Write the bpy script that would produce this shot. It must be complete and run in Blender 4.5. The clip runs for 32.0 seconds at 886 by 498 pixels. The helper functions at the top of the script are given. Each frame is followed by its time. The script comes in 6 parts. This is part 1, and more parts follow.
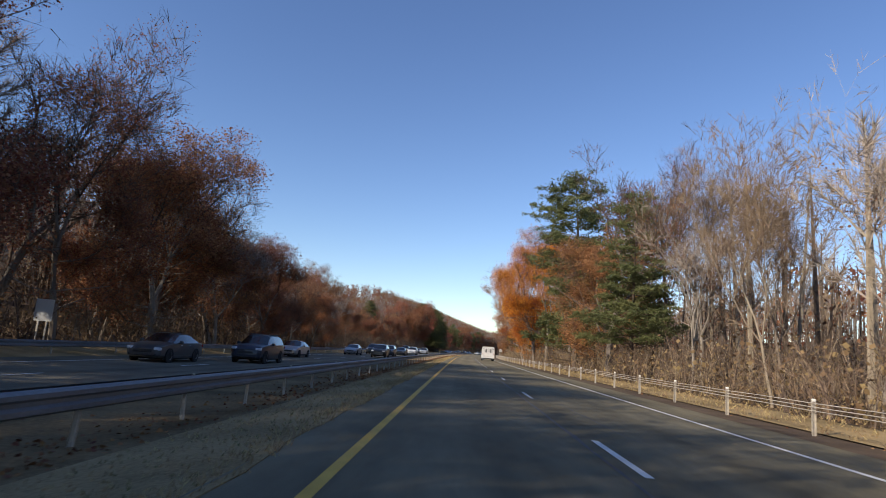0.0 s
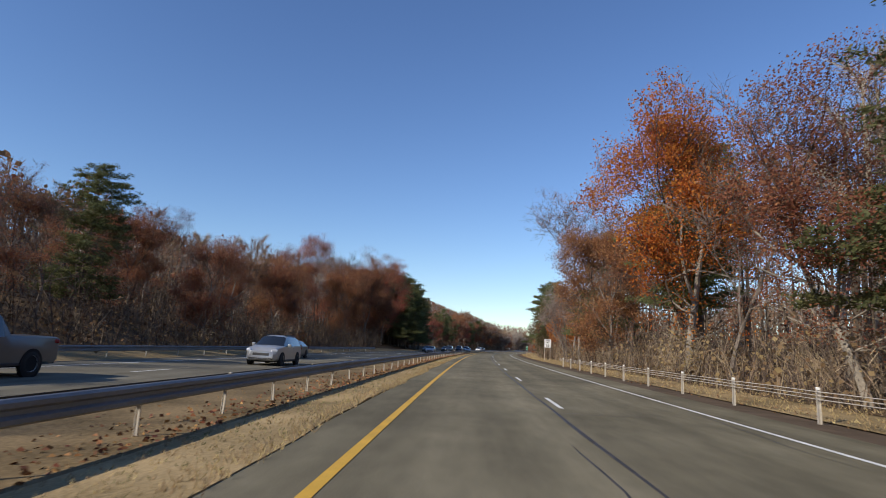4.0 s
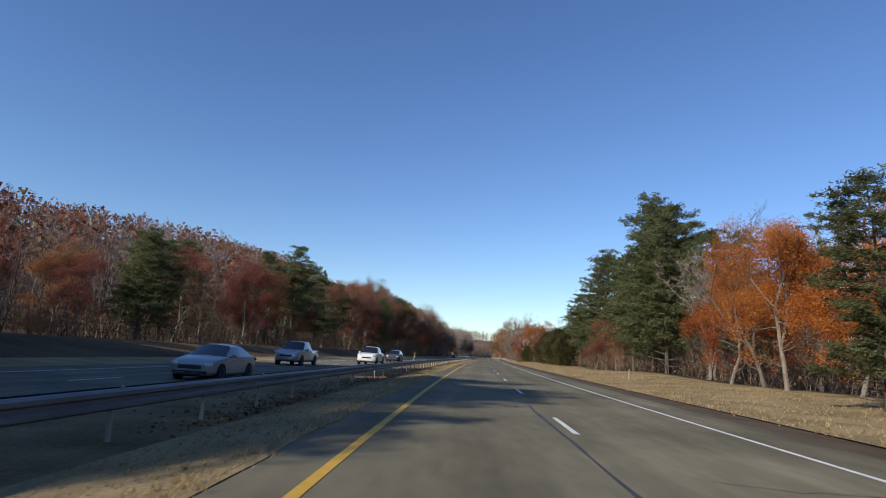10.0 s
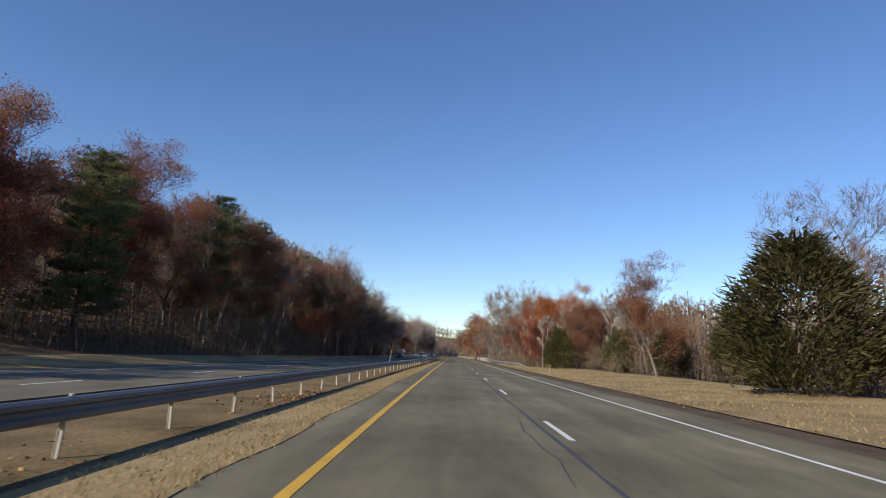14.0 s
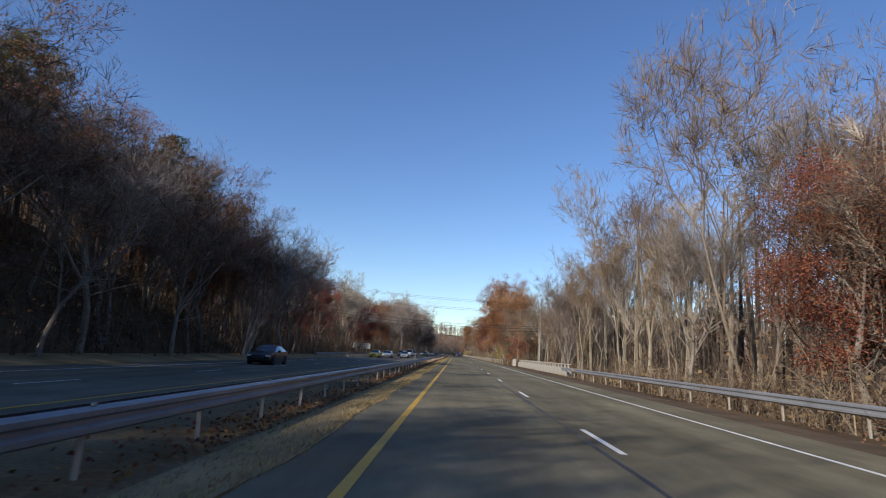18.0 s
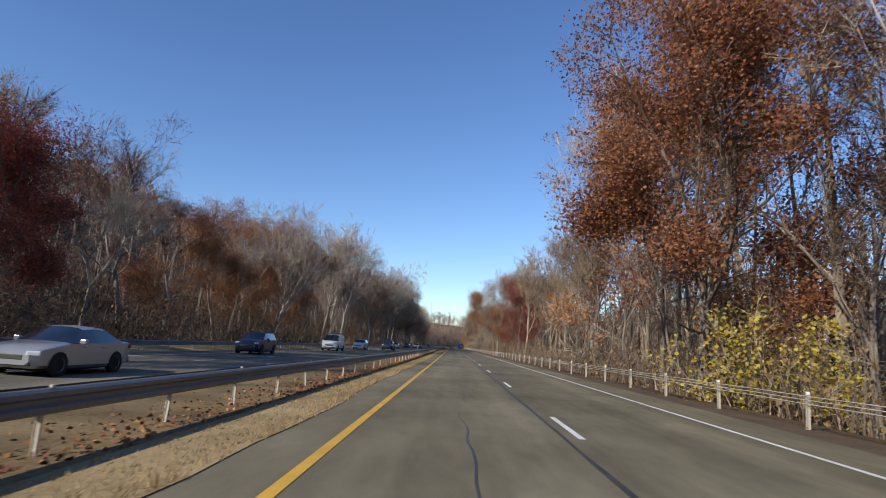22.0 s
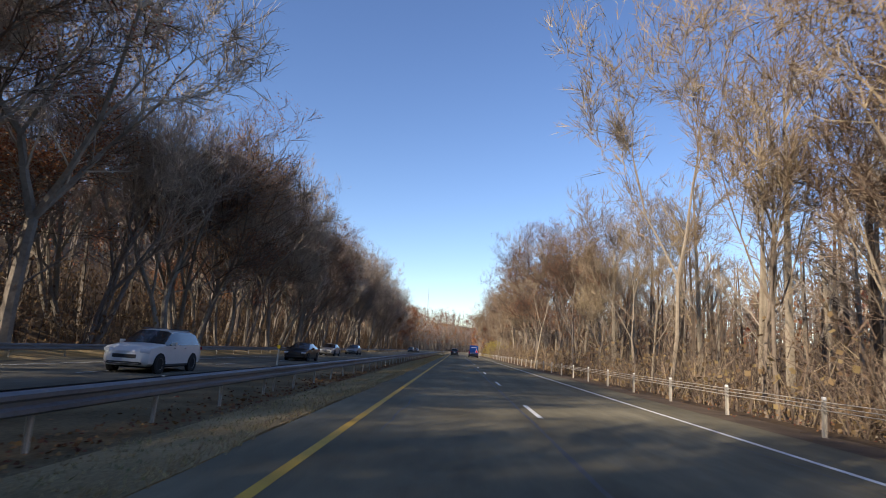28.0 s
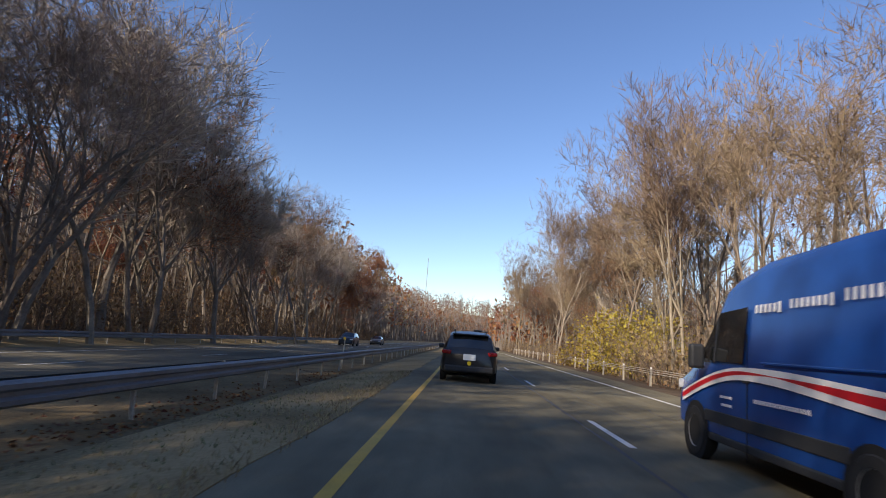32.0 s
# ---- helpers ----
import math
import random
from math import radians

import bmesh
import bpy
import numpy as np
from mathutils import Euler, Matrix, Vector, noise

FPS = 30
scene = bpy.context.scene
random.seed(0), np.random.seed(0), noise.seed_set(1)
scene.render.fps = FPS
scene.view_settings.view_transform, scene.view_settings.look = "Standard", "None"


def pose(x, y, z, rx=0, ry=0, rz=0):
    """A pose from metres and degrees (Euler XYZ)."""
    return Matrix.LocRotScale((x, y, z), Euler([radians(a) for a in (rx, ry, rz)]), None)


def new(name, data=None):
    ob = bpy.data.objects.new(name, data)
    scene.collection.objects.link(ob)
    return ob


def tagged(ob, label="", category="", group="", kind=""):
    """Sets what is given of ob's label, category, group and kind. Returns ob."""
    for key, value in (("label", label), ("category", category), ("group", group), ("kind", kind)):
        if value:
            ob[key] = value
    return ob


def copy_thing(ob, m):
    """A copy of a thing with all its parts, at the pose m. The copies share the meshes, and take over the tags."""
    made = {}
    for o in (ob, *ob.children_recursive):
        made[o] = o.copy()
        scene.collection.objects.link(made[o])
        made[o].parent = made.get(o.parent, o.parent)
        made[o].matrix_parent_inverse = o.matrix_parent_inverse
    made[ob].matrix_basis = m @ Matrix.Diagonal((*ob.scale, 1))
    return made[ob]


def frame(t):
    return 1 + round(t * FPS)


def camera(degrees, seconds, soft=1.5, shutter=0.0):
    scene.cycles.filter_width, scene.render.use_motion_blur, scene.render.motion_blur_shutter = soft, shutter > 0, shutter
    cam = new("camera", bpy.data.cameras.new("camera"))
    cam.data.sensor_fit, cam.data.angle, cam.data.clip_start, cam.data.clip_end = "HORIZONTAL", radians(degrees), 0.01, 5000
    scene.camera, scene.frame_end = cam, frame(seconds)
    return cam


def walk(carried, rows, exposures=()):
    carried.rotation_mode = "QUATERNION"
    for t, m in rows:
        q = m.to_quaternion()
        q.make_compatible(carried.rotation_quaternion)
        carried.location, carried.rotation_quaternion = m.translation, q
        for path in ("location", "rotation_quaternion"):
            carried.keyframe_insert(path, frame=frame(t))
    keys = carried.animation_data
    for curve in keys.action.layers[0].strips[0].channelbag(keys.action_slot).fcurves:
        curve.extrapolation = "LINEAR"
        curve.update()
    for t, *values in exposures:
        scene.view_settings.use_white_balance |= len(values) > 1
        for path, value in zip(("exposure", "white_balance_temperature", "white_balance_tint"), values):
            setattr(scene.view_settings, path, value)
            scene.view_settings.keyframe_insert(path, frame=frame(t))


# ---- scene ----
from itertools import product

# ---------------------------------------------------------------- road line
# distance along the road (m) and its heading (degrees, left positive)
HEADING = ((-400, 0), (40, 0), (96, -0.45), (150, -1.4), (189, -2.25), (219, -3.1), (251, -4.15), (282, -5.4), (313, -6.8),
           (343, -7.8), (375, -8.3), (405, -8.6), (500, -9.2), (560, -9.15), (620, -9.05), (700, -8.95), (830, -8.7), (1150, -8.7), (1250, -10.5), (1400, -20), (1600, -40), (1900, -55), (4000, -55))
S_GRID = np.arange(-400.0, 4000.5, 1.0)
PSI = np.radians(np.interp(S_GRID, *zip(*HEADING)))
ROAD_X = np.concatenate(([0.0], np.cumsum(-np.sin(PSI[:-1]))))
ROAD_Y = np.concatenate(([0.0], np.cumsum(np.cos(PSI[:-1]))))
ROAD_X -= np.interp(0, S_GRID, ROAD_X)
ROAD_Y -= np.interp(0, S_GRID, ROAD_Y)


def heading(s):
    """The road's heading at s, in radians."""
    return float(np.interp(s, S_GRID, PSI))


def at(s, lat, z=0.0):
    """World place of a point lat metres right of the yellow edge line, s metres along it."""
    a = np.interp(s, S_GRID, PSI)
    return (float(np.interp(s, S_GRID, ROAD_X) + lat * np.cos(a)), float(np.interp(s, S_GRID, ROAD_Y) + lat * np.sin(a)), z)


def on_road(s, lat, z=0.0, turn=0.0, size=1.0):
    """A pose that stands at (s, lat) and looks along the road."""
    return Matrix.LocRotScale(at(s, lat, z), Euler((0, 0, heading(s) + radians(turn))), (size,) * 3)


# ---------------------------------------------------------------- camera
EYE = 1.35
# seconds, metres along, metres right of the yellow line, yaw from the road, pitch, roll
DRIVE = ((0.0, 0.0, 1.28, 1.82, 9.71, -4.31), (1.0, 31.5, 1.24, 1.57, 9.75, -4.04), (2.0, 63.94, 1.29, 2.0, 9.51, -3.7), (3.0, 95.64, 1.31, 2.25, 9.37, -3.11),
         (4.0, 126.8, 1.36, 2.45, 9.35, -3.12), (5.0, 158.0, 1.44, 2.7, 9.33, -3.15),
         (6.0, 188.87, 1.47, 2.83, 9.33, -3.17), (7.0, 219.28, 1.25, 2.92, 9.56, -3.4), (8.0, 250.73, 1.01, 2.35, 9.72, -3.36), (9.0, 282.18, 1.21, 1.79, 9.79, -3.4),
         (10.0, 312.85, 1.49, 2.1, 10.1, -3.58), (11.0, 343.51, 1.48, 1.92, 10.28, -3.08), (12.0, 374.59, 1.33, 1.07, 10.3, -3.27), (13.0, 405.07, 1.45, 0.62, 10.2, -3.09),
         (14.0, 435.8, 1.44, 0.6, 10.17, -3.25), (15.0, 466.5, 1.38, 0.7, 10.13, -3.4),
         (16.0, 497.28, 1.33, 0.89, 10.1, -3.55), (17.0, 527.78, 1.3, 1.56, 10.03, -3.55), (18.0, 558.97, 1.02, 1.3, 10.05, -3.61), (19.0, 589.96, 1.13, 1.04, 9.93, -4.03),
         (20.0, 620.35, 1.26, 0.84, 9.48, -3.53), (21.0, 650.67, 1.33, 0.73, 10.1, -3.45), (22.0, 680.41, 1.49, 1.08, 9.3, -3.9), (23.0, 710.27, 1.56, 0.94, 9.53, -3.4),
         (24.0, 739.74, 1.63, 0.93, 9.51, -3.76), (25.0, 769.6, 1.73, 1.05, 9.47, -3.7), (26.0, 799.6, 1.83, 1.2, 9.45, -3.6),
         (27.0, 829.66, 1.87, 1.35, 9.45, -3.57), (28.0, 859.86, 1.73, 1.3, 9.69, -3.7), (29.0, 890.8, 1.54, 1.48, 9.71, -4.71), (30.0, 922.17, 1.39, 2.1, 9.36, -4.89),
         (31.0, 954.06, 1.08, 2.02, 8.97, -4.03), (32.0, 986.04, 1.06, 1.97, 8.82, -4.43))
cam = camera(74.0, 32.0, soft=0.95, shutter=0.06)
walk(cam, [(t, pose(*at(s, lat, EYE), 90 + pitch, roll, math.degrees(heading(s)) + yaw)) for t, s, lat, yaw, pitch, roll in DRIVE],
     exposures=((0.0, 0.24, 6900, 12), (1.0, 0.22, 6900, 12), (2.5, 0.0, 6550, 10), (6.0, 0.0, 6450, 10), (10.0, -0.08, 6250, 9), (13.0, -0.05, 6400, 10), (17.0, -0.02, 6350, 10),
                (20.0, -0.12, 6300, 9), (22.0, 0.05, 6250, 9.5), (24.0, 0.1, 6450, 10.5), (27.0, 0.32, 6950, 13), (32.0, 0.4, 6950, 13)))

# ---------------------------------------------------------------- sky and sun
SUN_FROM = Vector((-1.5, -1.13, 1.0)).normalized()
world = bpy.data.worlds.new("sky")
scene.world = world
world.use_nodes = True
wt = world.node_tree
sky = wt.nodes.new("ShaderNodeTexSky")
sky.sky_type, sky.sun_disc = "NISHITA", False
sky.sun_elevation = math.asin(SUN_FROM.z)
sky.sun_rotation = math.atan2(SUN_FROM.x, SUN_FROM.y)
sky.air_density, sky.dust_density, sky.ozone_density, sky.altitude = 1.0, 0.0, 3.5, 60
deep = wt.nodes.new("ShaderNodeHueSaturation")
deep.inputs["Saturation"].default_value, deep.inputs["Hue"].default_value = 1.1, 0.509
wt.links.new(sky.outputs[0], deep.inputs["Color"])
wt.links.new(deep.outputs[0], wt.nodes["Background"].inputs[0])
wt.nodes["Background"].inputs[1].default_value = 0.15
sun = new("sun", bpy.data.lights.new("sun", "SUN"))
sun.data.energy, sun.data.angle, sun.data.color = 5.0, radians(0.55), (1.0, 0.91, 0.78)
sun.rotation_euler = SUN_FROM.to_track_quat("Z", "Y").to_euler()

# ---------------------------------------------------------------- materials
def material(name, color, rough=0.8, metal=0.0, vary=0.25, scale=2.0, fine=40.0, bump=0.0, tint=None, per_object=0.0, per_piece=0.0, spec=0.5,
             coat=0.0, through_light=0.0, alpha=0.0):
    """A surface with variation at two scales; tint is its second colour; per_object and per_piece shift its brightness from thing to thing."""
    m = bpy.data.materials.new(name)
    m.use_nodes = True
    t, b = m.node_tree, m.node_tree.nodes["Principled BSDF"]
    n, link = t.nodes.new, t.links.new
    coords = n("ShaderNodeTexCoord")
    big, small = n("ShaderNodeTexNoise"), n("ShaderNodeTexNoise")
    for node, sc in ((big, scale), (small, fine)):
        node.inputs["Scale"].default_value, node.inputs["Detail"].default_value = sc, 4
        link(coords.outputs["Object"], node.inputs["Vector"])
    add = n("ShaderNodeMix")
    add.data_type, add.inputs["Factor"].default_value = "FLOAT", 0.4
    link(big.outputs["Fac"], add.inputs["A"])
    link(small.outputs["Fac"], add.inputs["B"])
    ramp = n("ShaderNodeMapRange")
    ramp.inputs["From Min"].default_value, ramp.inputs["From Max"].default_value = 0.34, 0.66
    link(add.outputs["Result"], ramp.inputs["Value"])
    mix = n("ShaderNodeMix")
    mix.data_type = "RGBA"
    c2 = tint or tuple(min(1, c * (1 + vary)) for c in color)
    mix.inputs["A"].default_value = (*[c * (1 - vary) for c in color], 1)
    mix.inputs["B"].default_value = (*c2, 1)
    link(ramp.outputs["Result"], mix.inputs["Factor"])
    out = mix.outputs["Result"]
    for amount, node, socket in ((per_object, "ShaderNodeObjectInfo", "Random"), (per_piece, "ShaderNodeNewGeometry", "Random Per Island")):
        if amount:
            r, mr, hsv = n(node), n("ShaderNodeMapRange"), n("ShaderNodeHueSaturation")
            mr.inputs["To Min"].default_value, mr.inputs["To Max"].default_value = 1 - amount, 1 + amount
            link(r.outputs[socket], mr.inputs["Value"])
            link(mr.outputs["Result"], hsv.inputs["Value"])
            mh = n("ShaderNodeMapRange")
            mh.inputs["To Min"].default_value, mh.inputs["To Max"].default_value = 0.5 - 0.06 * amount, 0.5 + 0.05 * amount
            link(r.outputs[socket], mh.inputs["Value"])
            link(mh.outputs["Result"], hsv.inputs["Hue"])
            link(out, hsv.inputs["Color"])
            out = hsv.outputs["Color"]
    link(out, b.inputs["Base Color"])
    b.inputs["Roughness"].default_value, b.inputs["Metallic"].default_value = rough, metal
    b.inputs["Specular IOR Level"].default_value = spec
    b.inputs["Coat Weight"].default_value = coat
    if bump:
        bp = n("ShaderNodeBump")
        bp.inputs["Strength"].default_value, bp.inputs["Distance"].default_value = bump, 0.02
        link(small.outputs["Fac"], bp.inputs["Height"])
        link(bp.outputs["Normal"], b.inputs["Normal"])
    if through_light:
        tl, ms = n("ShaderNodeBsdfTranslucent"), n("ShaderNodeMixShader")
        link(out, tl.inputs["Color"])
        ms.inputs[0].default_value = through_light
        link(b.outputs[0], ms.inputs[1])
        link(tl.outputs[0], ms.inputs[2])
        link(ms.outputs[0], t.nodes["Material Output"].inputs["Surface"])
    return m


def leaf_mat(name, color, tint):
    return material(name, color, 0.75, vary=0.3, scale=0.35, fine=3.0, tint=tint, per_object=0.22, per_piece=0.3, spec=0.2, through_light=0.4)


ASPHALT = material("asphalt", (0.17, 0.15, 0.1), 0.9, vary=0.3, scale=0.22, fine=55, bump=0.25, spec=0.1)
ASPHALT_OLD = material("older_asphalt", (0.165, 0.15, 0.112), 0.9, vary=0.25, scale=0.3, fine=55, bump=0.25, spec=0.1)
def add_wear(m, lanes):
    """Wheel tracks, drip stains and long streaks along the lanes, laid out by metres aside and along."""
    t, b = m.node_tree, m.node_tree.nodes["Principled BSDF"]
    n, link = t.nodes.new, t.links.new
    base = b.inputs["Base Color"].links[0].from_socket
    uv = n("ShaderNodeUVMap")
    uv.uv_map = "lane"
    out = base
    for scale, lo, hi in (((1.2, 0.03, 1), 0.88, 1.12), ((0.35, 0.06, 1), 0.86, 1.16), ((3.5, 0.9, 1), 0.9, 1.1)):
        mp, nz, mr, mx = n("ShaderNodeMapping"), n("ShaderNodeTexNoise"), n("ShaderNodeMapRange"), n("ShaderNodeMix")
        mp.inputs["Scale"].default_value = scale
        nz.inputs["Scale"].default_value, nz.inputs["Detail"].default_value = 1.0, 5
        mr.inputs["From Min"].default_value, mr.inputs["From Max"].default_value = 0.33, 0.67
        mr.inputs["To Min"].default_value, mr.inputs["To Max"].default_value = lo, hi
        mx.data_type, mx.blend_type, mx.inputs["Factor"].default_value = "RGBA", "MULTIPLY", 1.0
        link(uv.outputs["UV"], mp.inputs["Vector"])
        link(mp.outputs["Vector"], nz.inputs["Vector"])
        link(nz.outputs["Fac"], mr.inputs["Value"])
        link(out, mx.inputs["A"])
        link(mr.outputs["Result"], mx.inputs["B"])
        out = mx.outputs["Result"]
    split, wave, add, mr, mx = n("ShaderNodeSeparateXYZ"), n("ShaderNodeMath"), n("ShaderNodeMath"), n("ShaderNodeMapRange"), n("ShaderNodeMix")
    link(uv.outputs["UV"], split.inputs["Vector"])
    add.operation, add.inputs[1].default_value = "MULTIPLY_ADD", 2 * math.pi / 1.83
    add.inputs[2].default_value = lanes
    link(split.outputs["X"], add.inputs[0])
    wave.operation = "COSINE"
    link(add.outputs[0], wave.inputs[0])
    mr.inputs["From Min"].default_value, mr.inputs["From Max"].default_value = -1, 1
    mr.inputs["To Min"].default_value, mr.inputs["To Max"].default_value = 1.07, 0.93
    link(wave.outputs[0], mr.inputs["Value"])
    mx.data_type, mx.blend_type, mx.inputs["Factor"].default_value = "RGBA", "MULTIPLY", 1.0
    link(out, mx.inputs["A"])
    link(mr.outputs["Result"], mx.inputs["B"])
    link(mx.outputs["Result"], b.inputs["Base Color"])


add_wear(ASPHALT, 0.0)
add_wear(ASPHALT_OLD, 1.5)
DIRT = material("dirt_shoulder", (0.115, 0.082, 0.055), 0.95, vary=0.35, scale=0.8, fine=30, bump=0.6, spec=0.15)
TAR = material("tar_seam", (0.05, 0.047, 0.043), 0.6, vary=0.4, scale=1.5, fine=25)
YELLOW = material("yellow_line_paint", (0.62, 0.36, 0.035), 0.7, vary=0.2, scale=1.5, fine=60, bump=0.1)
WHITE_PAINT = material("white_line_paint", (0.72, 0.72, 0.68), 0.7, vary=0.2, scale=1.5, fine=60, bump=0.1)
GROUND = material("leaf_strewn_ground", (0.085, 0.055, 0.034), 0.95, vary=0.4, scale=0.12, fine=4, tint=(0.17, 0.115, 0.065), bump=0.6, spec=0.1)
GRASS = material("dry_grass", (0.25, 0.185, 0.09), 0.95, vary=0.35, scale=0.35, fine=16, tint=(0.43, 0.315, 0.165), bump=0.8, spec=0.1)
MEDIAN = material("median_leaf_litter", (0.165, 0.12, 0.062), 0.95, vary=0.45, scale=0.5, fine=12, tint=(0.28, 0.2, 0.105), bump=0.9, spec=0.1)
BLADE = material("dry_grass_blades", (0.4, 0.295, 0.15), 0.8, vary=0.3, scale=0.5, fine=6, per_piece=0.4, spec=0.2, through_light=0.25)
GREEN_BLADE = material("green_grass_blades", (0.12, 0.14, 0.05), 0.8, vary=0.3, scale=0.5, fine=6, per_piece=0.4, spec=0.2, through_light=0.25)
LITTER = material("fallen_leaves", (0.24, 0.115, 0.055), 0.8, vary=0.3, scale=1.0, fine=8, per_piece=0.5, spec=0.2)
STEEL = material("galvanised_steel", (0.17, 0.175, 0.185), 0.55, metal=0.25, vary=0.25, scale=0.6, fine=20, bump=0.1)
NEW_STEEL = material("new_galvanised_steel", (0.28, 0.285, 0.3), 0.5, metal=0.3, vary=0.2, scale=0.6, fine=20, bump=0.1)
POST_STEEL = material("post_steel", (0.55, 0.5, 0.42), 0.6, metal=0.35, vary=0.25, scale=2, fine=30)
CONCRETE = material("weathered_concrete", (0.42, 0.39, 0.33), 0.9, vary=0.22, scale=0.7, fine=12, bump=0.4)
WOOD_POLE = material("grey_wooden_pole", (0.27, 0.24, 0.2), 0.85, vary=0.25, scale=1, fine=30, bump=0.4)
CABLE = material("black_cable", (0.02, 0.02, 0.022), 0.6, vary=0.1)
BARK = material("bark", (0.22, 0.188, 0.155), 0.95, vary=0.35, scale=0.9, fine=9, bump=0.9, per_object=0.22, spec=0.15)
PALE_BARK = material("pale_bark", (0.27, 0.22, 0.165), 0.95, vary=0.3, scale=0.9, fine=9, bump=0.9, per_object=0.2, spec=0.15)
# pine bark; on deep-wood trunks and left brush its darkness stands in for shade
PINE_AND_SHADE_BARK = material("pine_and_shade_bark", (0.115, 0.088, 0.066), 0.95, vary=0.35, scale=0.9, fine=9, bump=0.9, per_object=0.2, spec=0.15)
TWIG = material("twigs", (0.32, 0.262, 0.215), 0.9, vary=0.3, scale=0.3, fine=3, per_object=0.28, per_piece=0.3, spec=0.15)
STEM = material("dark_stems", (0.12, 0.09, 0.068), 0.9, vary=0.3, scale=0.3, fine=3, per_piece=0.35, spec=0.15)
BROWN_LEAF = leaf_mat("brown_leaves", (0.12, 0.07, 0.042), (0.2, 0.115, 0.065))
PALE_TWIG = material("pale_twigs", (0.27, 0.2, 0.135), 0.9, vary=0.3, scale=0.3, fine=3, per_object=0.25, per_piece=0.3, spec=0.15)
RUSSET = leaf_mat("russet_leaves", (0.31, 0.12, 0.058), (0.42, 0.2, 0.1))
ORANGE = leaf_mat("orange_leaves", (0.55, 0.15, 0.027), (0.64, 0.25, 0.05))
RED = leaf_mat("dull_red_leaves", (0.34, 0.09, 0.055), (0.43, 0.165, 0.1))
AMBER = leaf_mat("amber_leaves", (0.42, 0.15, 0.045), (0.52, 0.23, 0.08))
GOLD = leaf_mat("yellow_leaves", (0.5, 0.34, 0.05), (0.45, 0.36, 0.09))
TAN = leaf_mat("tan_leaves", (0.27, 0.175, 0.09), (0.36, 0.25, 0.13))
NEEDLE = leaf_mat("pine_needles", (0.11, 0.14, 0.058), (0.21, 0.215, 0.09))
CEDAR = leaf_mat("cedar_scales", (0.1, 0.098, 0.035), (0.18, 0.16, 0.06))

# ---------------------------------------------------------------- building helpers
def mesh_from(name, verts, faces, mats, index=None, smooth=False):
    me = bpy.data.meshes.new(name)
    me.from_pydata([tuple(v) for v in verts], [], faces)
    for m in mats if isinstance(mats, (list, tuple)) else [mats]:
        me.materials.append(m)
    if index is not None:
        me.polygons.foreach_set("material_index", index)
    if smooth:
        me.polygons.foreach_set("use_smooth", [True] * len(me.polygons))
    me.update()
    return me


def structure(name, me, label, category=""):
    return tagged(new(name, me), label, category or name.replace("_", " "), kind="structure")


def ribbon(name, s0, s1, lat0, lat1, z0, z1, mat, label, step=6.0, edge=0.0, category=""):
    """A sheet along the road between two offsets, which may be functions of s; edge folds its rims down."""
    ss = np.linspace(s0, s1, max(2, int((s1 - s0) / step) + 1))
    rows = []
    for s in ss:
        a, b = (f(s) if callable(f) else f for f in (lat0, lat1))
        rows.append(([at(s, a, z0 - edge)] if edge else []) + [at(s, a, z0), at(s, (a + b) / 2, (z0 + z1) / 2), at(s, b, z1)] + ([at(s, b, z1 - edge)] if edge else []))
    k = len(rows[0])
    faces = [(i * k + j, i * k + j + 1, (i + 1) * k + j + 1, (i + 1) * k + j) for i in range(len(ss) - 1) for j in range(k - 1)]
    me = mesh_from(name, [p for r in rows for p in r], faces, mat)
    plan = []
    for s in ss:
        a, b = (f(s) if callable(f) else f for f in (lat0, lat1))
        plan += ([(a, s)] if edge else []) + [(a, s), ((a + b) / 2, s), (b, s)] + ([(b, s)] if edge else [])
    layer = me.uv_layers.new(name="lane")
    layer.uv.foreach_set("vector", [c for loop in me.loops for c in plan[loop.vertex_index]])
    return structure(name, me, label, category)


def smooth_step(a, b, x):
    x = min(1, max(0, (x - a) / (b - a)))
    return x * x * (3 - 2 * x)


def ground_z(s, lat):
    """Height of the natural ground: a wooded hill rises beyond the other carriageway, low ground lies right of the road later on."""
    if lat < -17.3:
        foot = 24 + 16 * (smooth_step(230, 290, s) - smooth_step(430, 500, s))
        d = max(0, -lat - foot)
        cut = smooth_step(490, 530, s) - smooth_step(590, 640, s)
        steep = 0.25 - 0.04 * smooth_step(330, 430, s) + 0.15 * smooth_step(540, 680, s)
        rise = cut * 7 * smooth_step(19.5, 32, -lat) + steep * min(d, 150) + 0.05 * max(0, d - 150)
        rise = min(rise, 75) * (1 - 0.3 * smooth_step(1000, 1300, s))
        return -0.42 + rise + 1.3 * smooth_step(18, 30, -lat) + 0.8 * noise.noise((s * 0.02, lat * 0.03, 0)) * smooth_step(20, 45, -lat)
    if lat > 10:
        low = smooth_step(520, 600, s)
        z = -1.6 * low * smooth_step(10.5, 17, lat) + 0.5 * (1 - low) * smooth_step(12, 24, lat)
        z += 15 * smooth_step(30, 130, lat)
        return z + 0.5 * noise.noise((s * 0.03, lat * 0.05, 3)) * smooth_step(12, 25, lat)
    return -0.48 if lat < -1 else -0.06


